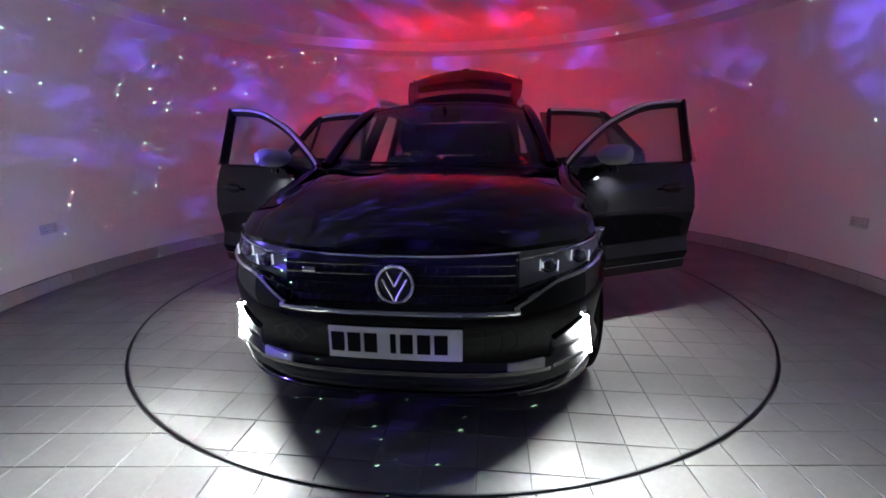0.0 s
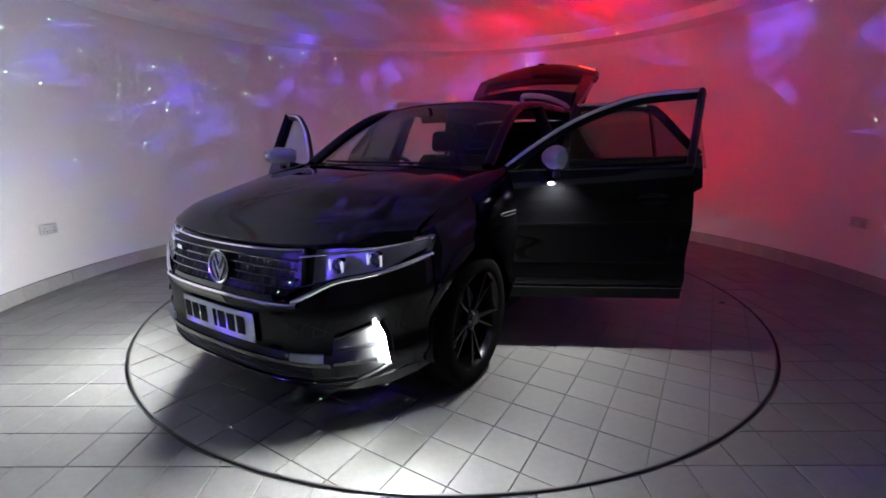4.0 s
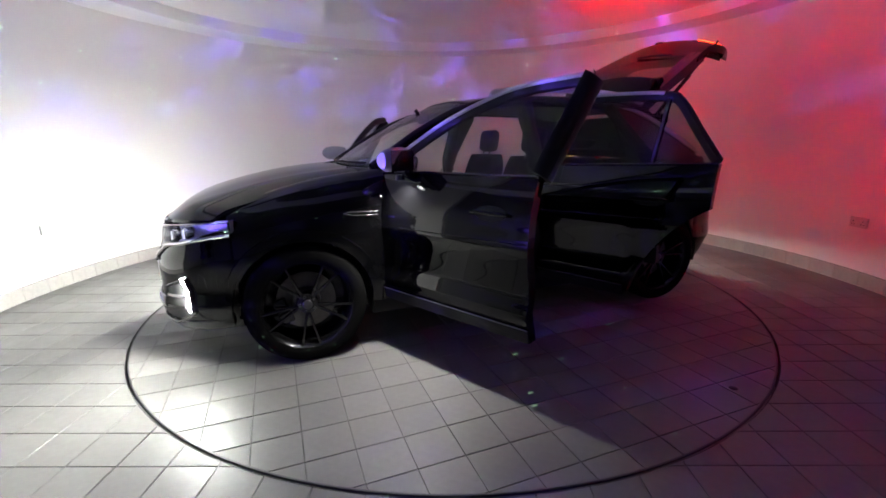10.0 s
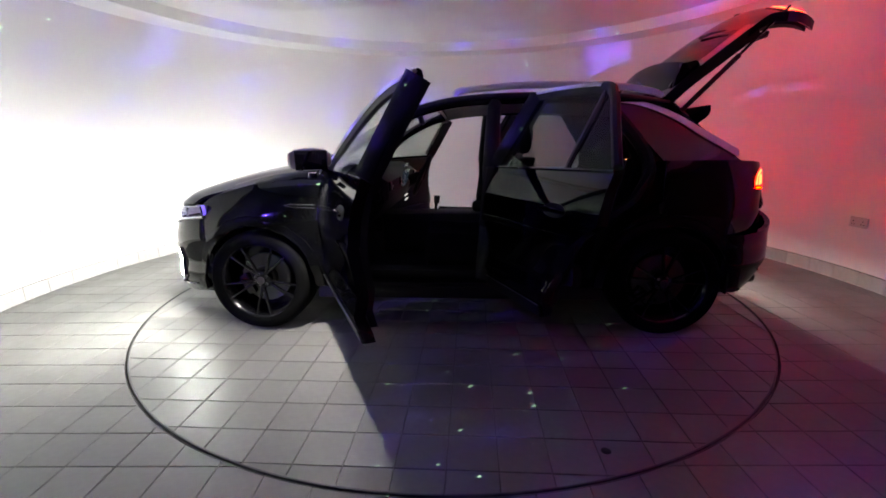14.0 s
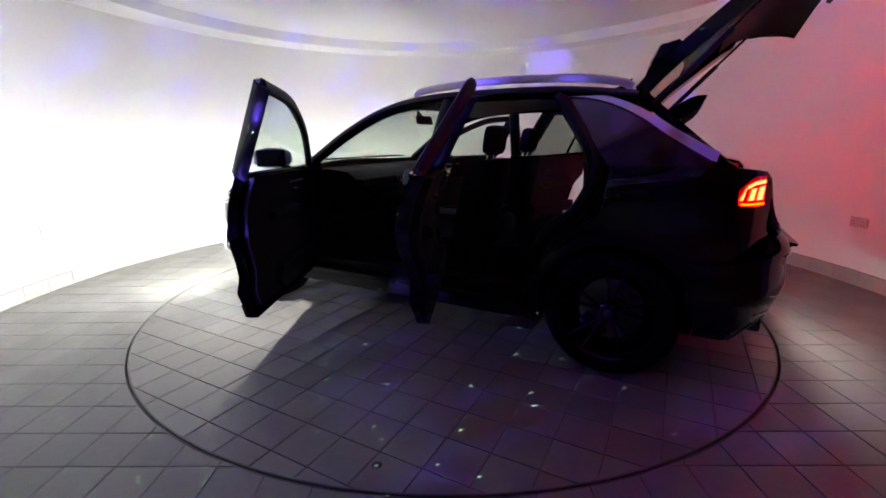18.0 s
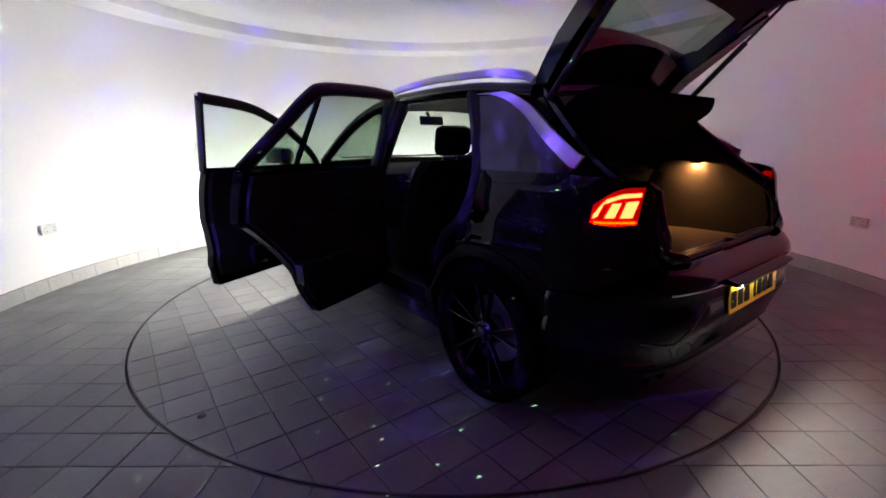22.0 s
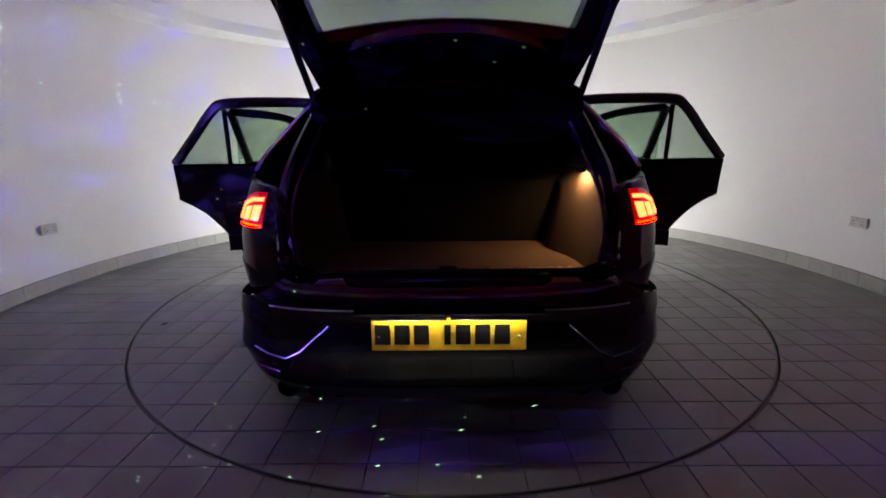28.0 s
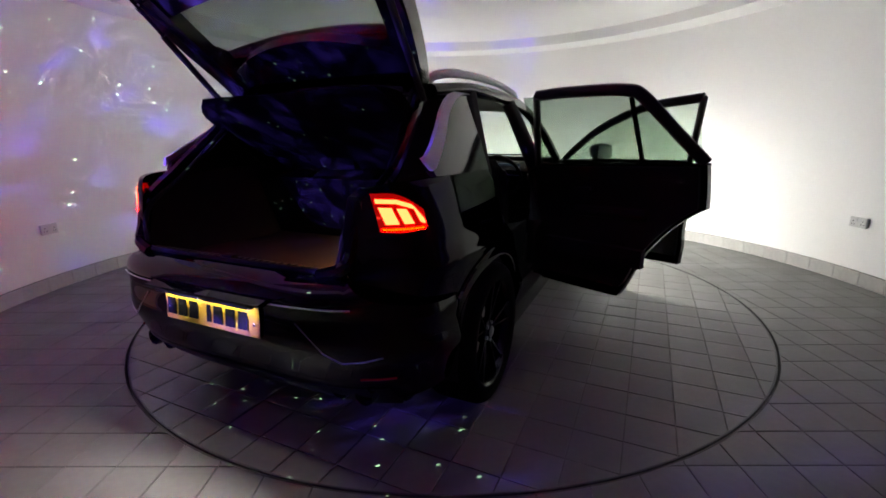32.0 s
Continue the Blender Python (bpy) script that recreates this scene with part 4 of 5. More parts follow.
    put("handle", tube(on_flank([(hx + 0.10, 0.897), (hx + 0.06, 0.90), (hx - 0.06, 0.902), (hx - 0.10, 0.90)], side, 0.022), [0.008, 0.012, 0.012, 0.008], 8, 0.7), PAINT, "body-coloured door handle")
    for name, z in (("shoulder_crease", 0.759), ("lower_crease", 0.537)):
        put(name, tube(on_flank([(x, z + 0.02 * (0.8 - x) * (z > 0.7)) for x in xs if low(x) < z - 0.02], side, -0.0022), 0.0035, 6), PAINT)
    # silvery strip built in place of the highlight along the moulding
    put("moulding_highlight", tube(on_flank([(x, 0.388) for x in xs if low(x) < 0.319], side, 0.011), 0.0025, 6), SMOKED, "thin silvery strip standing for a highlight on the lower moulding")
    put("lower_moulding", side_sheet([x for x in xs if low(x) < 0.319], lambda x: 0.318, lambda x: 0.384, side, 4, 0.010, 0.02), PLASTIC, "black plastic lower moulding")
    if front:
        arm = put("mirror_foot", tube([(0.55, side * (flank(0.55, 1.03) - 0.02), 1.035), (0.55, side * 0.885, 1.065)], 0.028, 8), GLOSS_BLACK)
        head = lathe([(0.0, -0.125), (0.045, -0.118), (0.076, -0.085), (0.088, -0.03), (0.086, 0.03), (0.076, 0.08), (0.052, 0.112), (0.0, 0.118)], 20, "y")
        head = ([(x * (0.78 if x > 0 else 0.35), y, z * 0.72) for x, y, z in head[0]], head[1])
        put("mirror_housing", moved(head, pose(0.54, side * 0.945, 1.125, 0, 0, side * 8)), SMOKED, "satin silver mirror housing")
        put("mirror_base", moved(([(x * 0.8, y * 0.96, min(z, -0.028) * 0.95 - 0.004) for x, y, z in head[0]], head[1]), pose(0.54, side * 0.945, 1.125, 0, 0, side * 8)), GLOSS_BLACK)
        under = put("puddle_lamp", moved(lathe([(0.0, 0.006), (0.024, 0.006), (0.026, -0.021), (0.023, -0.021), (0.019, 0.004)], 16), pose(0.54, side * 0.935, 1.046)), GLOSS_BLACK, "lamp under the mirror")
        part("lamp_lens", moved(lathe([(0.0, 0.000), (0.017, 0.000), (0.0175, 0.003)], 16), local @ pose(0.54, side * 0.935, 1.045)), PUDDLE_GLOW, root, "glowing lens under the mirror")
        put("mirror_glass", moved(box(-0.036, -0.032, -0.09, 0.09, -0.055, 0.05, 0.002), pose(0.54, side * 0.945, 1.125, 0, 0, side * 8)), DARK_MIRROR, "dimmed mirror glass")
    return root


GATE = (-1.30, 1.485)
LIFT = 73.0


def build_gate(car):
    """The raised tailgate, modelled closed and turned up about its hinge."""
    root = new("tailgate")
    root.parent = car
    root.matrix_basis = pose(GATE[0], 0, GATE[1], 0, LIFT, 0)
    root["label"] = "raised tailgate with tinted rear window and roof spoiler"
    local = pose(-GATE[0], 0, -GATE[1])

    def put(name, geo, mat, label="", par=None):
        return part(name, moved(geo, local), mat, par or root, label)

    # side profile of the gate: roof edge, window, sill, lower skin
    prof = [(-1.34, 1.480), (-1.475, 1.415), (-1.65, 1.305), (-1.82, 1.195), (-1.955, 1.105), (-2.035, 1.03), (-2.065, 0.94), (-2.068, 0.875), (-2.06, 0.83)]
    half = [0.565, 0.60, 0.64, 0.66, 0.665, 0.66, 0.645, 0.615, 0.59]

    def skin(v, u, out=0.0):
        x = lerp(v, [(k, q[0]) for k, q in enumerate(prof)])
        z = lerp(v, [(k, q[1]) for k, q in enumerate(prof)])
        w = lerp(v, [(k, q) for k, q in enumerate(half)])
        bow = lerp(v, [(0, 0.05), (3.5, 0.07), (5, 0.145), (8, 0.15)])
        return (x - out * 0.75 + bow * u * u, u * w, z + out * 0.6)

    for s in (1, -1):
        rows = [[skin(v, s * u) for u in spread(0.82, 1.0, 4)] for v in spread(0, 3.2, 16)]
        put("window_post", shell(rows, [[(x + 0.045, y * 0.985, z - 0.055) for x, y, z in r] for r in rows]), GLOSS_BLACK)
    rows = [[skin(v * (1.0 - 0.38 * abs(u / 0.9) ** 2.4), u) for u in spread(-0.9, 0.9, 28)] for v in spread(0.0, 1.40, 8)]
    put("upper_frame", shell(rows, [[(x + 0.03, y, z - 0.035) for x, y, z in r] for r in rows]), GLOSS_BLACK)
    rows = [[skin(v, u) for u in spread(-0.88, 0.88, 20)] for v in spread(0.7, 3.05, 12)]
    put("rear_window", shell(rows, [[(x + 0.003, y, z - 0.003) for x, y, z in r] for r in rows]), TINTED, "tinted rear window")
    rows = [[skin(v, u) for u in spread(-1.0, 1.0, 26)] for v in spread(3.0, 8.0, 26)]
    put("lower_skin", shell(rows, [[(x + 0.05, y, z - 0.01) for x, y, z in r] for r in rows]), PAINT)
    rows = [[(x + 0.055, y, z - 0.012) for x, y, z in [skin(v, u) for u in spread(-0.9, 0.9, 18)]] for v in spread(2.9, 7.8, 16)]
    put("inner_lining", shell(rows, [[(x + 0.02, y, z) for x, y, z in r] for r in rows]), CABIN, "dark inner lining")
    wedge = [(-1.335, 1.490), (-1.42, 1.498), (-1.485, 1.488), (-1.515, 1.476), (-1.51, 1.455), (-1.465, 1.42), (-1.43, 1.40), (-1.36, 1.44)]
    rows = [[(x - 0.045 * (1 - u * u) * max(0, min(1, (-x - 1.35) / 0.12)), u * (0.555 - 0.03 * max(0, -x - 1.4) / 0.25), z - 0.045 * abs(u) ** 2.6) for x, z in wedge] for u in spread(-1, 1, 24)]
    v, f = grid(rows, True)
    put("spoiler", (v, f + [tuple(range(8)), tuple(range(len(v) - 8, len(v)))]), PAINT, "black roof spoiler")
    for s in (1, -1):
        put("spoiler_fin", side_fin(s), GLOSS_BLACK)
        rows = [[skin(v, s * u, 0.006) for u in spread(0.60, 0.985, 6)] for v in spread(5.0, 6.1, 5)]
        lamp = put("gate_lamp", shell(rows, [[(x + 0.01, y, z) for x, y, z in r] for r in rows]), RED_LENS, "red lamp on the tailgate")
        rows = [[skin(v, s * u, 0.010) for u in spread(0.66, 0.95, 6)] for v in (5.25, 5.45)]
        put("glow_bar", shell(rows, [[(x + 0.004, y, z) for x, y, z in r] for r in rows]), GATE_GLOW)
        rows = [[skin(v, s * u, 0.010) for u in spread(0.70, 0.95, 6)] for v in (5.65, 5.95)]
        put("glow_bar", shell(rows, [[(x + 0.004, y, z) for x, y, z in r] for r in rows]), GATE_GLOW)
        rows = [[skin(v, s * u, 0.009) for u in spread(0.64, 0.97, 8)] for v in (6.0, 6.28)]
        put("glow_band", shell(rows, [[(x + 0.004, y, z) for x, y, z in r] for r in rows]), GATE_BAND, "deep red glowing band")
    put("rear_badge", moved(lathe([(0.0, -0.012), (0.058, -0.010), (0.064, -0.004), (0.066, 0.002)], 30, "x"), pose(-2.055, 0, 0.955)), CHROME, "round chrome badge")
    put("rear_wiper", tube([skin(3.1, 0.02, 0.012), skin(3.0, 0.3, 0.02), skin(2.9, 0.62, 0.02)], [0.012, 0.008, 0.005], 6), PLASTIC)
    put("gate_handle", moved(box(-0.02, 0.02, -0.09, 0.09, -0.012, 0.012, 0.004), pose(-1.965, 0.0, 0.80)), PLASTIC)
    for s in (1, -1):
        a, b = Vector((-1.405, s * 0.585, 1.385)), Vector((-1.93, s * 0.63, 1.955))
        m = a.lerp(b, 0.55)
        strut = part("gas_strut", tube([a, m], 0.015, 8), PLASTIC, car, "black gas strut")
        part("strut_rod", tube([m, b], 0.008, 8), GLOSS_BLACK, strut)
    return root


def side_fin(s):
    o = [[(-1.36, s * 0.53, 1.435), (-1.36, s * 0.53, 1.46)], [(-1.48, s * 0.54, 1.39), (-1.505, s * 0.535, 1.445)], [(-1.535, s * 0.55, 1.35), (-1.545, s * 0.548, 1.372)]]
    return shell(o, [[(x, y - s * 0.02, z) for x, y, z in r] for r in o])


def build_cabin(car):
    part("cabin_floor", box(-1.05, 0.95, -0.74, 0.74, 0.30, 0.36, 0.01), CABIN, car)
    part("fire_wall", box(0.90, 0.96, -0.72, 0.72, 0.34, 1.02, 0.01), CABIN, car)
    # dashboard
    rows = []
    for y in spread(-0.70, 0.70, 20):
        hood = 0.045 * math.exp(-((y + 0.36) / 0.17) ** 2)
        rows.append([(0.93, y, 1.03), (0.72, y, 1.035 + hood * 0.3), (0.52, y, 1.01 + hood), (0.45, y, 0.96 + hood * 0.5), (0.45, y, 0.86), (0.56, y, 0.70), (0.80, y, 0.62)])
    part("dashboard", grid(rows), CABIN, car, "dark moulded dashboard")
    part("centre_screen", moved(box(-0.008, 0.008, -0.12, 0.12, -0.07, 0.07, 0.005), pose(0.445, 0.0, 0.93, 0, -14)), SCREEN, car, "dimly lit centre screen")
    for k in range(4):
        for r in range(2):
            part("control_button", moved(box(-0.004, 0.004, -0.011, 0.011, -0.005, 0.005, 0.002), pose(0.437, -0.06 + 0.04 * k, 0.80 - 0.035 * r)), BUTTON, car, "small lit control button")
    part("instrument_panel", moved(box(-0.006, 0.006, -0.13, 0.13, -0.05, 0.05, 0.004), pose(0.50, -0.36, 0.985, 0, -20)), SCREEN, car, "dimly lit instrument panel")
    for y in (-0.62, -0.11, 0.11, 0.62):
        part("air_vent", moved(box(-0.008, 0.008, -0.055, 0.055, -0.03, 0.03, 0.006), pose(0.445, y if abs(y) > 0.5 else y * 1.7, 0.93)), GLOSS_BLACK, car)
    ring = moved(join(*[tube([(0.0, 0.182 * math.cos(a), 0.178 * math.sin(a)) for a in spread(0, TAU, 36)], 0.016, 8, cap=False)]), pose(0.34, -0.36, 0.93, 0, -24))
    wheel = part("steering_wheel", ring, CABIN, car, "black leather steering wheel")
    part("wheel_boss", moved(lathe([(0.0, -0.02), (0.06, -0.016), (0.075, 0.0), (0.06, 0.03), (0.0, 0.03)], 20, "x"), pose(0.35, -0.36, 0.93, 0, -24)), CABIN, wheel)
    for a in (0, 180, 270):
        part("wheel_spoke", moved(box(-0.008, 0.012, 0.06, 0.175, -0.018, 0.018, 0.005), pose(0.345, -0.36, 0.93, 0, -24) @ pose(0, 0, 0, a)), GLOSS_BLACK, wheel)
    part("steering_column", tube([(0.36, -0.36, 0.925), (0.62, -0.36, 0.81)], 0.05, 10), CABIN, car)
    part("centre_console", box(-0.45, 0.62, -0.13, 0.13, 0.34, 0.67, 0.03), CABIN, car)
    part("arm_rest", box(-0.42, -0.10, -0.11, 0.11, 0.67, 0.74, 0.03), CLOTH, car)
    part("gear_lever", join(tube([(0.20, 0.0, 0.66), (0.19, 0, 0.74)], 0.012, 8), tube([(0.19, 0, 0.73), (0.185, 0, 0.79)], [0.022, 0.026], 10)), CABIN, car)
    part("cabin_mirror", moved(box(-0.012, 0.012, -0.115, 0.115, -0.035, 0.035, 0.012), pose(0.30, 0.0, 1.385, 0, 12)), CABIN, car, "black interior mirror")
    part("mirror_stem", tube([(0.31, 0, 1.39), (0.36, 0, 1.45)], 0.014, 8), CABIN, car)
    part("headliner", shell([[(x, u * 0.55, lerp(x, [(-1.3, 1.44), (-0.6, 1.50), (0.15, 1.455)]) - 0.03 * u * u) for u in spread(-1, 1, 8)] for x in spread(0.12, -1.28, 10)], [[(x, u * 0.55, lerp(x, [(-1.3, 1.43), (-0.6, 1.49), (0.15, 1.445)]) - 0.03 * u * u) for u in spread(-1, 1, 8)] for x in spread(0.12, -1.28, 10)]), CABIN, car)
    for y in (0.37, -0.37):
        seat = part("front_seat", seat_base(0.0), CLOTH, car, "dark cloth front seat")
        seat.location = (0.02, y, 0)
        part("seat_back", seat_back(), CLOTH, seat)
        part("headrest", head_rest(), CLOTH, seat)
        part("headrest_post", join(tube([(-0.44, 0.06, 1.08), (-0.465, 0.06, 1.16)], 0.007, 6), tube([(-0.44, -0.06, 1.08), (-0.465, -0.06, 1.16)], 0.007, 6)), CHROME, seat)
        part("seat_rail", box(-0.35, 0.2, -0.2, 0.2, 0.35, 0.44, 0.02), CABIN, seat)
    bench = part("rear_bench", box(-1.02, -0.52, -0.64, 0.64, 0.40, 0.60, 0.06), CLOTH, car, "dark cloth rear bench")
    for y0, y1 in ((-0.62, -0.22), (-0.21, 0.21), (0.22, 0.62)):
        part("back_cushion", moved(box(-0.07, 0.07, y0, y1, 0.0, 0.58, 0.05), pose(-1.02, 0, 0.52, 0, -20)), CLOTH, bench)
        y = (y0 + y1) / 2
        part("headrest", moved(box(-0.05, 0.05, y - 0.12, y + 0.12, 0.0, 0.15, 0.045), pose(-1.225, 0, 1.075, 0, -14)), CLOTH, bench)
    part("bench_rear", moved(box(-0.10, -0.075, -0.60, 0.60, 0.05, 0.58, 0.01), pose(-1.02, 0, 0.52, 0, -20)), CLOTH, bench, "dark back of the bench")


def seat_base(z):
    rows = []
    for x in spread(-0.42, 0.20, 8):
        rows.append([(x, y, 0.55 + 0.03 * (x + 0.4) + 0.045 * (abs(y) / 0.26) ** 3) for y in spread(-0.26, 0.26, 8)])
    return shell(rows, [[(x, y, 0.42) for x, y, c in r] for r in rows])


def seat_back():
    rows, back = [], []
    for z in spread(0.52, 1.10, 10):
        w = lerp(z, [(0.5, 0.25), (0.8, 0.27), (1.0, 0.25), (1.1, 0.19)])
        x0 = -0.33 - 0.20 * (z - 0.5)
        rows.append([(x0 + 0.06 * (abs(u)) ** 3, u * w, z) for u in spread(-1, 1, 8)])
        back.append([(x0 - 0.11 + 0.05 * u * u, u * w, z) for u in spread(-1, 1, 8)])
    return shell(rows, back)


def head_rest():
    return moved(box(-0.045, 0.045, -0.135, 0.135, 0.0, 0.19, 0.045), pose(-0.465, 0, 1.125, 0, -8))


def build_boot(car):
    part("boot_floor", box(-1.96, -1.06, -0.585, 0.585, 0.675, 0.70, 0.008), CARPET, car, "brown-grey boot carpet")
    part("boot_sill", box(-2.005, -1.90, -0.565, 0.565, 0.66, 0.752, 0.02), SILL, car)
    step = part("sill_cover", box(-1.985, -1.915, -0.53, 0.53, 0.752, 0.764, 0.004), SILL, car, "ribbed loading sill cover")
    for k in range(30):
        y = -0.51 + 1.02 * k / 29
        part("rib", box(-1.978, -1.925, y - 0.006, y + 0.006, 0.764, 0.769), SILL, step)
    part("latch", box(-1.99, -1.955, -0.03, 0.03, 0.765, 0.79, 0.006), PLASTIC, car)
    for s in (1, -1):
        rows = []
        for x in spread(-1.925, -1.08, 16):
            w = 0.60 - 0.085 * math.exp(-((x + 1.33) / 0.16) ** 2)
            rows.append([(x, s * (w - 0.035), 0.70), (x, s * (w - 0.022), 0.78), (x, s * (w - 0.004), 0.87), (x, s * (w + 0.012), 0.96), (x, s * (w + 0.015), 1.02), (x, s * lerp(x, [(-1.97, 0.60), (-1.6, 0.60), (-1.08, 0.64)]), lerp(x, [(-1.97, 0.96), (-1.7, 1.08), (-1.08, 1.10)]))])
        part("boot_side", grid(rows), LINING, car, "carpeted boot side")
        part("upper_trim", shell([[(-1.12, s * 0.64, 1.07), (-0.99, s * 0.585, 1.41)], [(-1.45, s * 0.625, 1.09), (-1.28, s * 0.545, 1.40)], [(-1.70, s * 0.60, 1.07), (-1.42, s * 0.55, 1.32)]], [[(-1.12, s * 0.62, 1.07), (-0.99, s * 0.565, 1.41)], [(-1.45, s * 0.605, 1.09), (-1.28, s * 0.525, 1.40)], [(-1.70, s * 0.58, 1.07), (-1.42, s * 0.53, 1.32)]]), CABIN, car)
    lamp = part("boot_lamp", moved(box(-0.032, 0.032, -0.006, 0.010, -0.016, 0.016, 0.004), pose(-1.540, -0.578, 1.090, -104)), CABIN, car, "small lit boot lamp")
    part("lamp_lens", moved(box(-0.024, 0.024, 0.0095, 0.0106, -0.010, 0.010), pose(-1.540, -0.578, 1.090, -104)), BOOT_GLOW, lamp, "warm glowing lens")
    # parcel shelf raised with the gate
    shelf_pose = pose(-1.18, 0, 1.12, 0, 36, 0)
    outline = [[(-d, u * (0.565 - 0.075 * (max(0, d - 0.43) / 0.11) ** 2), 0.016 - 0.032 * (max(0, d - 0.45) / 0.09) ** 2) for u in spread(-1, 1, 20)] for d in spread(0, 0.54, 18)]
    part("parcel_shelf", moved(shell(outline, [[(x, y, -0.050 + 0.030 * (max(0, -x - 0.45) / 0.09) ** 2) for x, y, z in r] for r in outline]), shelf_pose), FELT, car, "raised black parcel shelf")


def build_car():
    car = thing("car", "black compact SUV with all doors and tailgate open on a turntable", "car")
    build_shell(car)
    build_front(car)
    build_rear(car)
    for side in (1, -1):
        for front in (True, False):
            build_door(car, side, front)
    build_gate(car)
    build_cabin(car)
    build_boot(car)
    wheel = build_wheel()
    wheel.parent = car
    wheel.matrix_basis = pose(AX, 0.775, WHEEL_R)
    wheel["label"] = "dark five-double-spoke alloy wheel"
    copy_thing(wheel, pose(-AX, 0.775, WHEEL_R, 0, 31))
    copy_thing(wheel, pose(AX, -0.775, WHEEL_R, 0, 0, 180))
    copy_thing(wheel, pose(-AX, -0.775, WHEEL_R, 0, 25, 180))
    return car
# ---- tiles: square 0.2 m floor tiles, cut round the turntable and the wall
PITCH_T, JOINT = 0.20, 0.0038


def clip_circle(poly, r, inside, steps=10):
    """Cuts a convex tile outline at a circle about the origin; keeps the part inside or outside."""
    fine = []
    for a, b in zip(poly, poly[1:] + poly[:1]):
        fine += [(a[0] + (b[0] - a[0]) * k / steps, a[1] + (b[1] - a[1]) * k / steps) for k in range(steps)]
    keep, out = [], []
    for x, y in fine:
        d = math.hypot(x, y)
        ok = d <= r if inside else d >= r
        keep.append(ok)
        out.append((x, y) if ok else (x * r / d, y * r / d))
    if not any(keep):
        return None
    clean = []
    for q in out:
        if not clean or math.hypot(q[0] - clean[-1][0], q[1] - clean[-1][1]) > 0.004:
            clean.append(q)
    return clean if len(clean) > 2 else None


def slab(poly, z0, z1):
    n = len(poly)
    c = (sum(q[0] for q in poly) / n, sum(q[1] for q in poly) / n)
    b = 0.0018
    top = []
    for x, y in poly:
        d = math.hypot(x - c[0], y - c[1]) or 1
        top.append((x - (x - c[0]) / d * b, y - (y - c[1]) / d * b, z1))
    v = [(x, y, z0) for x, y in poly] + [(x, y, z1 - 0.0012) for x, y in poly] + top
    f = [tuple(range(2 * n, 3 * n))]
    for k in range(n):
        j = (k + 1) % n
        f += [(k, j, n + j, n + k), (n + k, n + j, 2 * n + j, 2 * n + k)]
    return v, f


def lay_tiles(parent, off, keep, limit, name_rest, rnd):
    """Whole tiles share one mesh; cut ones are their own. The nearest are parts, the rest joined."""
    h = PITCH_T / 2 - JOINT / 2
    whole = mesh_of("tile_whole", *slab([(-h, -h), (h, -h), (h, h), (-h, h)], -0.006, 0.0), smooth=False)
    cells = []
    for i in range(-19, 20):
        for j in range(-32, 20):
            cx, cy = off[0] + (i + 0.5) * PITCH_T, off[1] + (j + 0.5) * PITCH_T
            sq = [(cx - h, cy - h), (cx + h, cy - h), (cx + h, cy + h), (cx - h, cy + h)]
            poly = keep(sq)
            if poly:
                cells.append((cx, cy, poly, poly is sq))
    cells.sort(key=lambda c: limit(c[0], c[1]))
    rest = []
    for k, (cx, cy, poly, full) in enumerate(cells):
        dz, rx, ry = rnd.uniform(-0.0006, 0.0006), rnd.uniform(-0.12, 0.12), rnd.uniform(-0.12, 0.12)
        at = pose(cx, cy, dz, rx, ry)
        if k < 300:
            if full:
                part("tile", whole, TILE, parent, at=at)
            else:
                part("tile", slab([(x - cx, y - cy) for x, y in poly], -0.006, 0.0), TILE, parent, at=at, smooth=False)
        else:
            rest.append(moved(slab([(x - cx, y - cy) for x, y in poly], -0.006, 0.0), at))
    if rest:
        ob = part(name_rest, join(*rest), TILE, parent, smooth=False)
        ob["kind"] = "stuff"


def floor_keep(sq):
    r = [math.hypot(x, y) for x, y in sq]
    if min(r) > TABLE_R + 0.012 and max(r) < WALL_R - 0.02:
        return sq
    cx, cy = sum(q[0] for q in sq) / 4, sum(q[1] for q in sq) / 4
    if max(r) >= WALL_R - 0.02 and cy < -WALL_R * math.cos(GAP) and abs(cx) < WALL_R * math.sin(GAP) and cy > -6.2:
        return sq
    if max(r) < TABLE_R + 0.012 or min(r) > WALL_R - 0.02:
        return None
    q = clip_circle(sq, TABLE_R + 0.010, False) if min(r) <= TABLE_R + 0.012 else sq
    if q and max(r) > WALL_R - 0.02:
        q = clip_circle(list(q), WALL_R - 0.017, True)
    return q


def table_keep(sq):
    r = [math.hypot(x, y) for x, y in sq]
    if max(r) < TABLE_R - 0.016:
        return sq
    if min(r) > TABLE_R - 0.016:
        return None
    return clip_circle(sq, TABLE_R - 0.012, True)


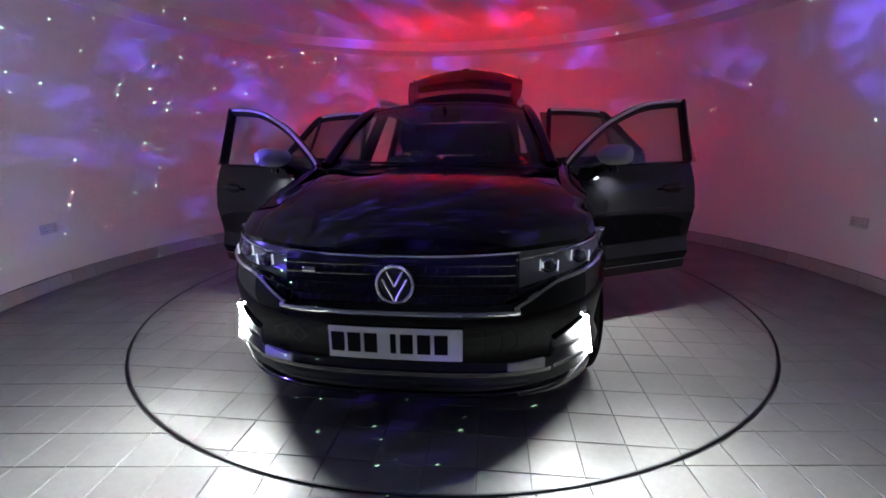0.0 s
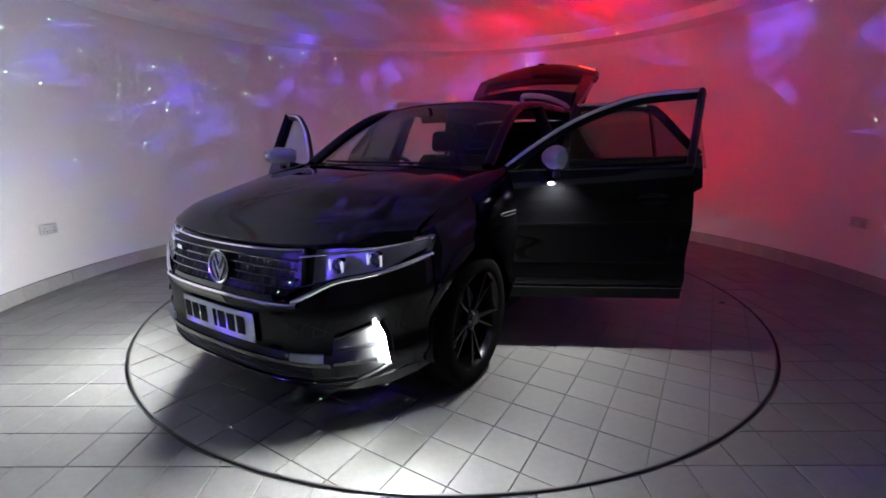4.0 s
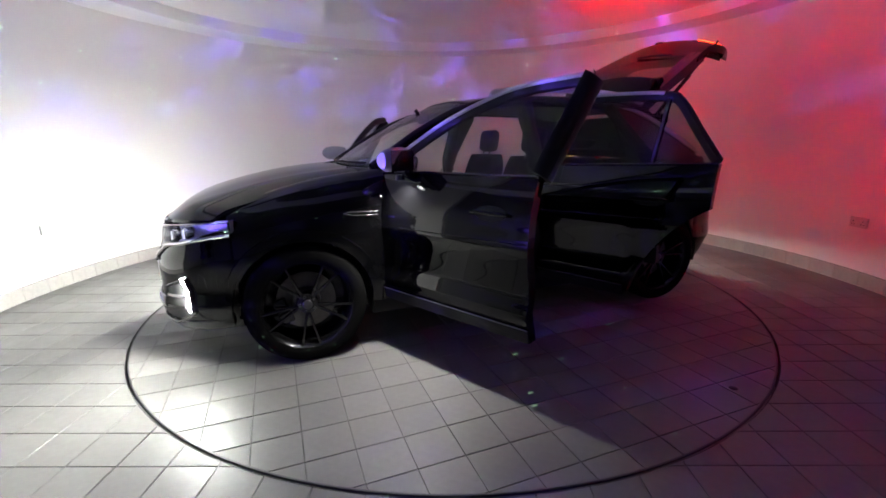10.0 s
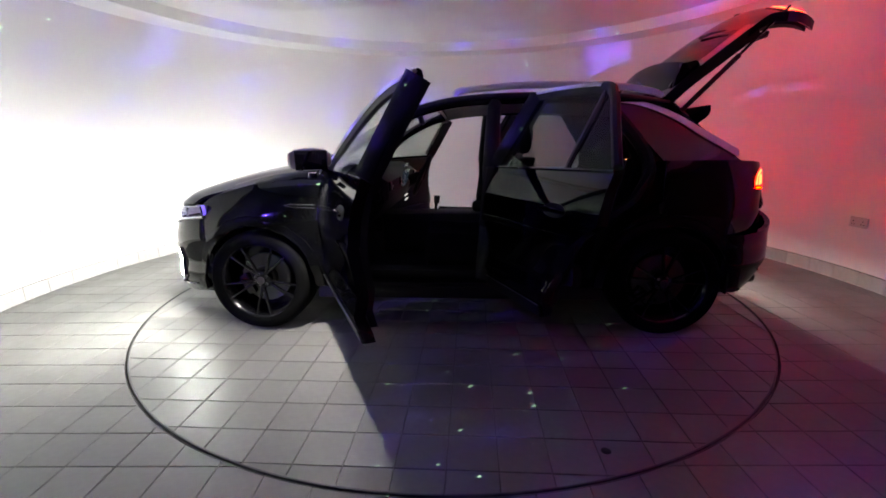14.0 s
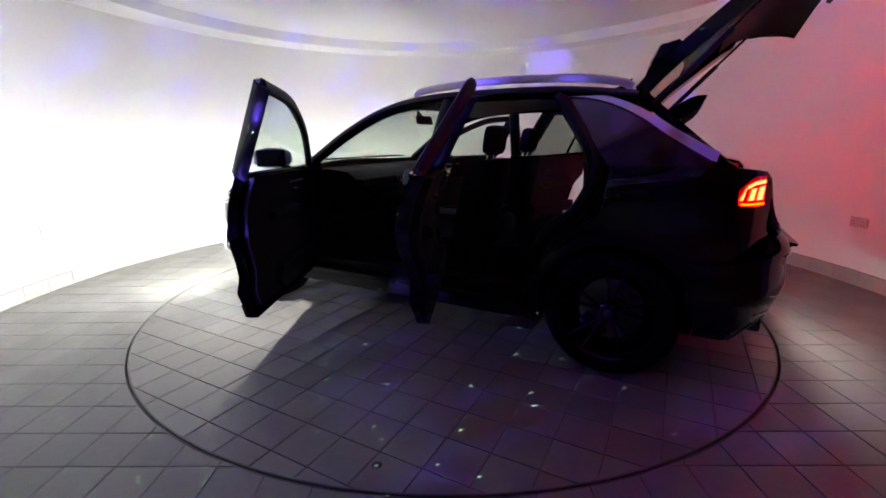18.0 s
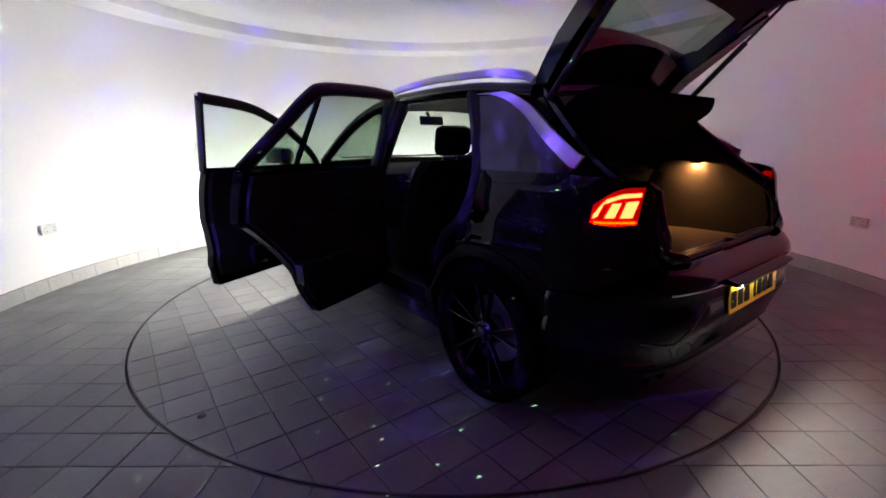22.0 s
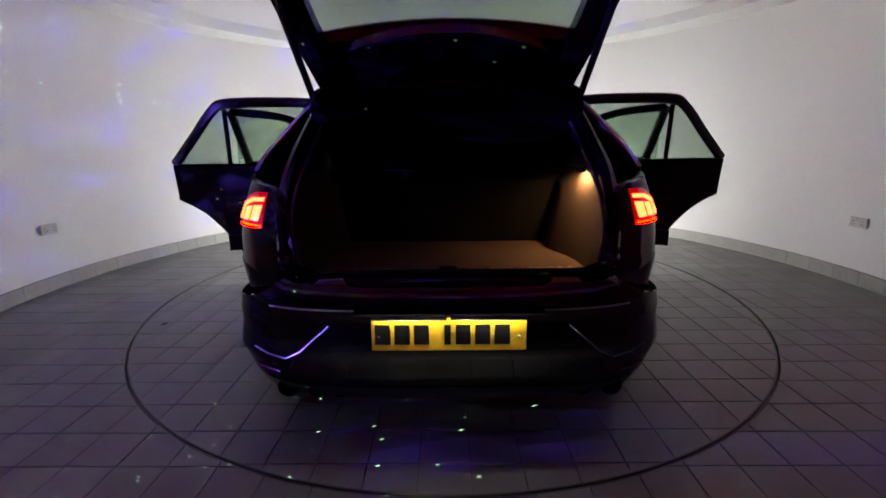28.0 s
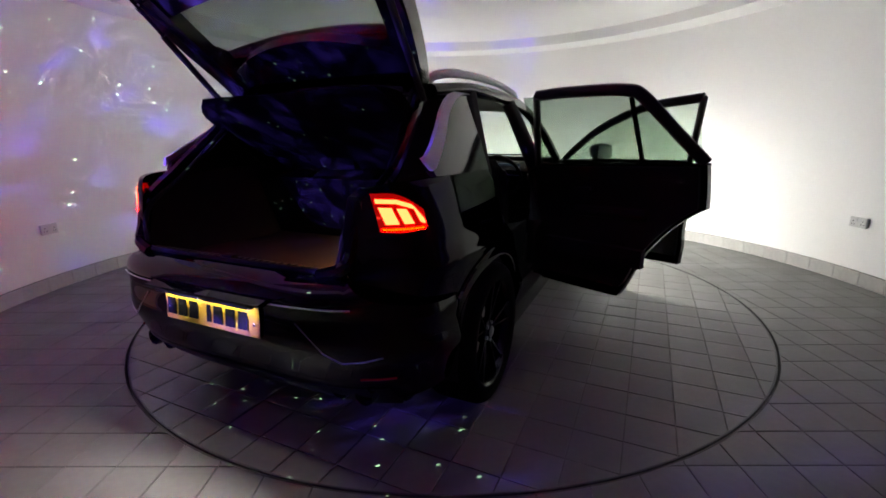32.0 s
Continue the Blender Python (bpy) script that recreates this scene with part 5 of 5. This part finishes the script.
def build_table():
    table = thing("turntable", "round tiled turntable set flush in the showroom floor", "turntable")
    bed = join(disc(TABLE_R - 0.011, -0.006, 128), grid([[(r * math.cos(TAU * k / 128), r * math.sin(TAU * k / 128), z) for k in range(128)] for r, z in ((TABLE_R - 0.011, -0.006), (TABLE_R - 0.011, -0.12), (0.4, -0.12))], True))
    part("bed", bed, GROUT, table)
    part("tile_plug", lathe([(0.0, 0.0028), (0.016, 0.0026), (0.020, 0.0008), (0.020, -0.004)], 20), RUBBER_GAP, table, "small dark round plug in a tile", at=pose(-0.635 - AXIS.x, 1.985 - AXIS.y, 0.0))
    part("edge_ring", grid([[(r * math.cos(TAU * k / 160), r * math.sin(TAU * k / 160), z) for k in range(160)] for r, z in ((TABLE_R - 0.011, -0.02), (TABLE_R - 0.011, 0.0005), (TABLE_R - 0.0095, 0.0012), (TABLE_R - 0.006, 0.0012), (TABLE_R - 0.004, 0.0), (TABLE_R - 0.004, -0.05))], True), STEEL, table, "dark steel edge ring")
    lay_tiles(table, (-AXIS.x, 0.12 - AXIS.y), table_keep, lambda x, y: -math.hypot(x, y), "tile_rest", random.Random(5))
    return table
# ---- build
floor = build_room()
pit = tagged(part("pit_ring", grid([[(r * math.cos(TAU * k / 160), r * math.sin(TAU * k / 160), z) for k in range(160)] for r, z in ((TABLE_R + 0.010, -0.002), (TABLE_R + 0.006, -0.003), (TABLE_R + 0.004, -0.05), (0.3, -0.14))], True), RUBBER_GAP), "black rubber seal in the gap round the turntable", "seal", kind="structure")
socket(178.6, 0.527)
socket(1.2, 0.522)
drum = projector()
car = build_car()
table = build_table()
lay_tiles(floor, (0.1, 0.09), floor_keep, lambda x, y: math.hypot(x - EYE.x, y - EYE.y), "tile_rest", random.Random(9))


def motions():
    seconds = [float(k) for k in range(33)]
    turn = lambda t: HEADING + RATE * t
    car_rows = []
    for t in seconds:
        m = pose(0, 0, 0, 0, 0, turn(t))
        car_rows.append((t, Matrix.Translation(m @ -AXIS) @ m))
    walk(car, car_rows)
    walk(table, [(t, pose(0, 0, 0, 0, 0, turn(t))) for t in seconds])
    walk(drum, [(t, Matrix.Translation(PROJECTOR) @ pose(0, 0, 0, 0, 0, 40 + 1.6 * t)) for t in (0.0, 8.0, 16.0, 24.0, 32.0)])


motions()
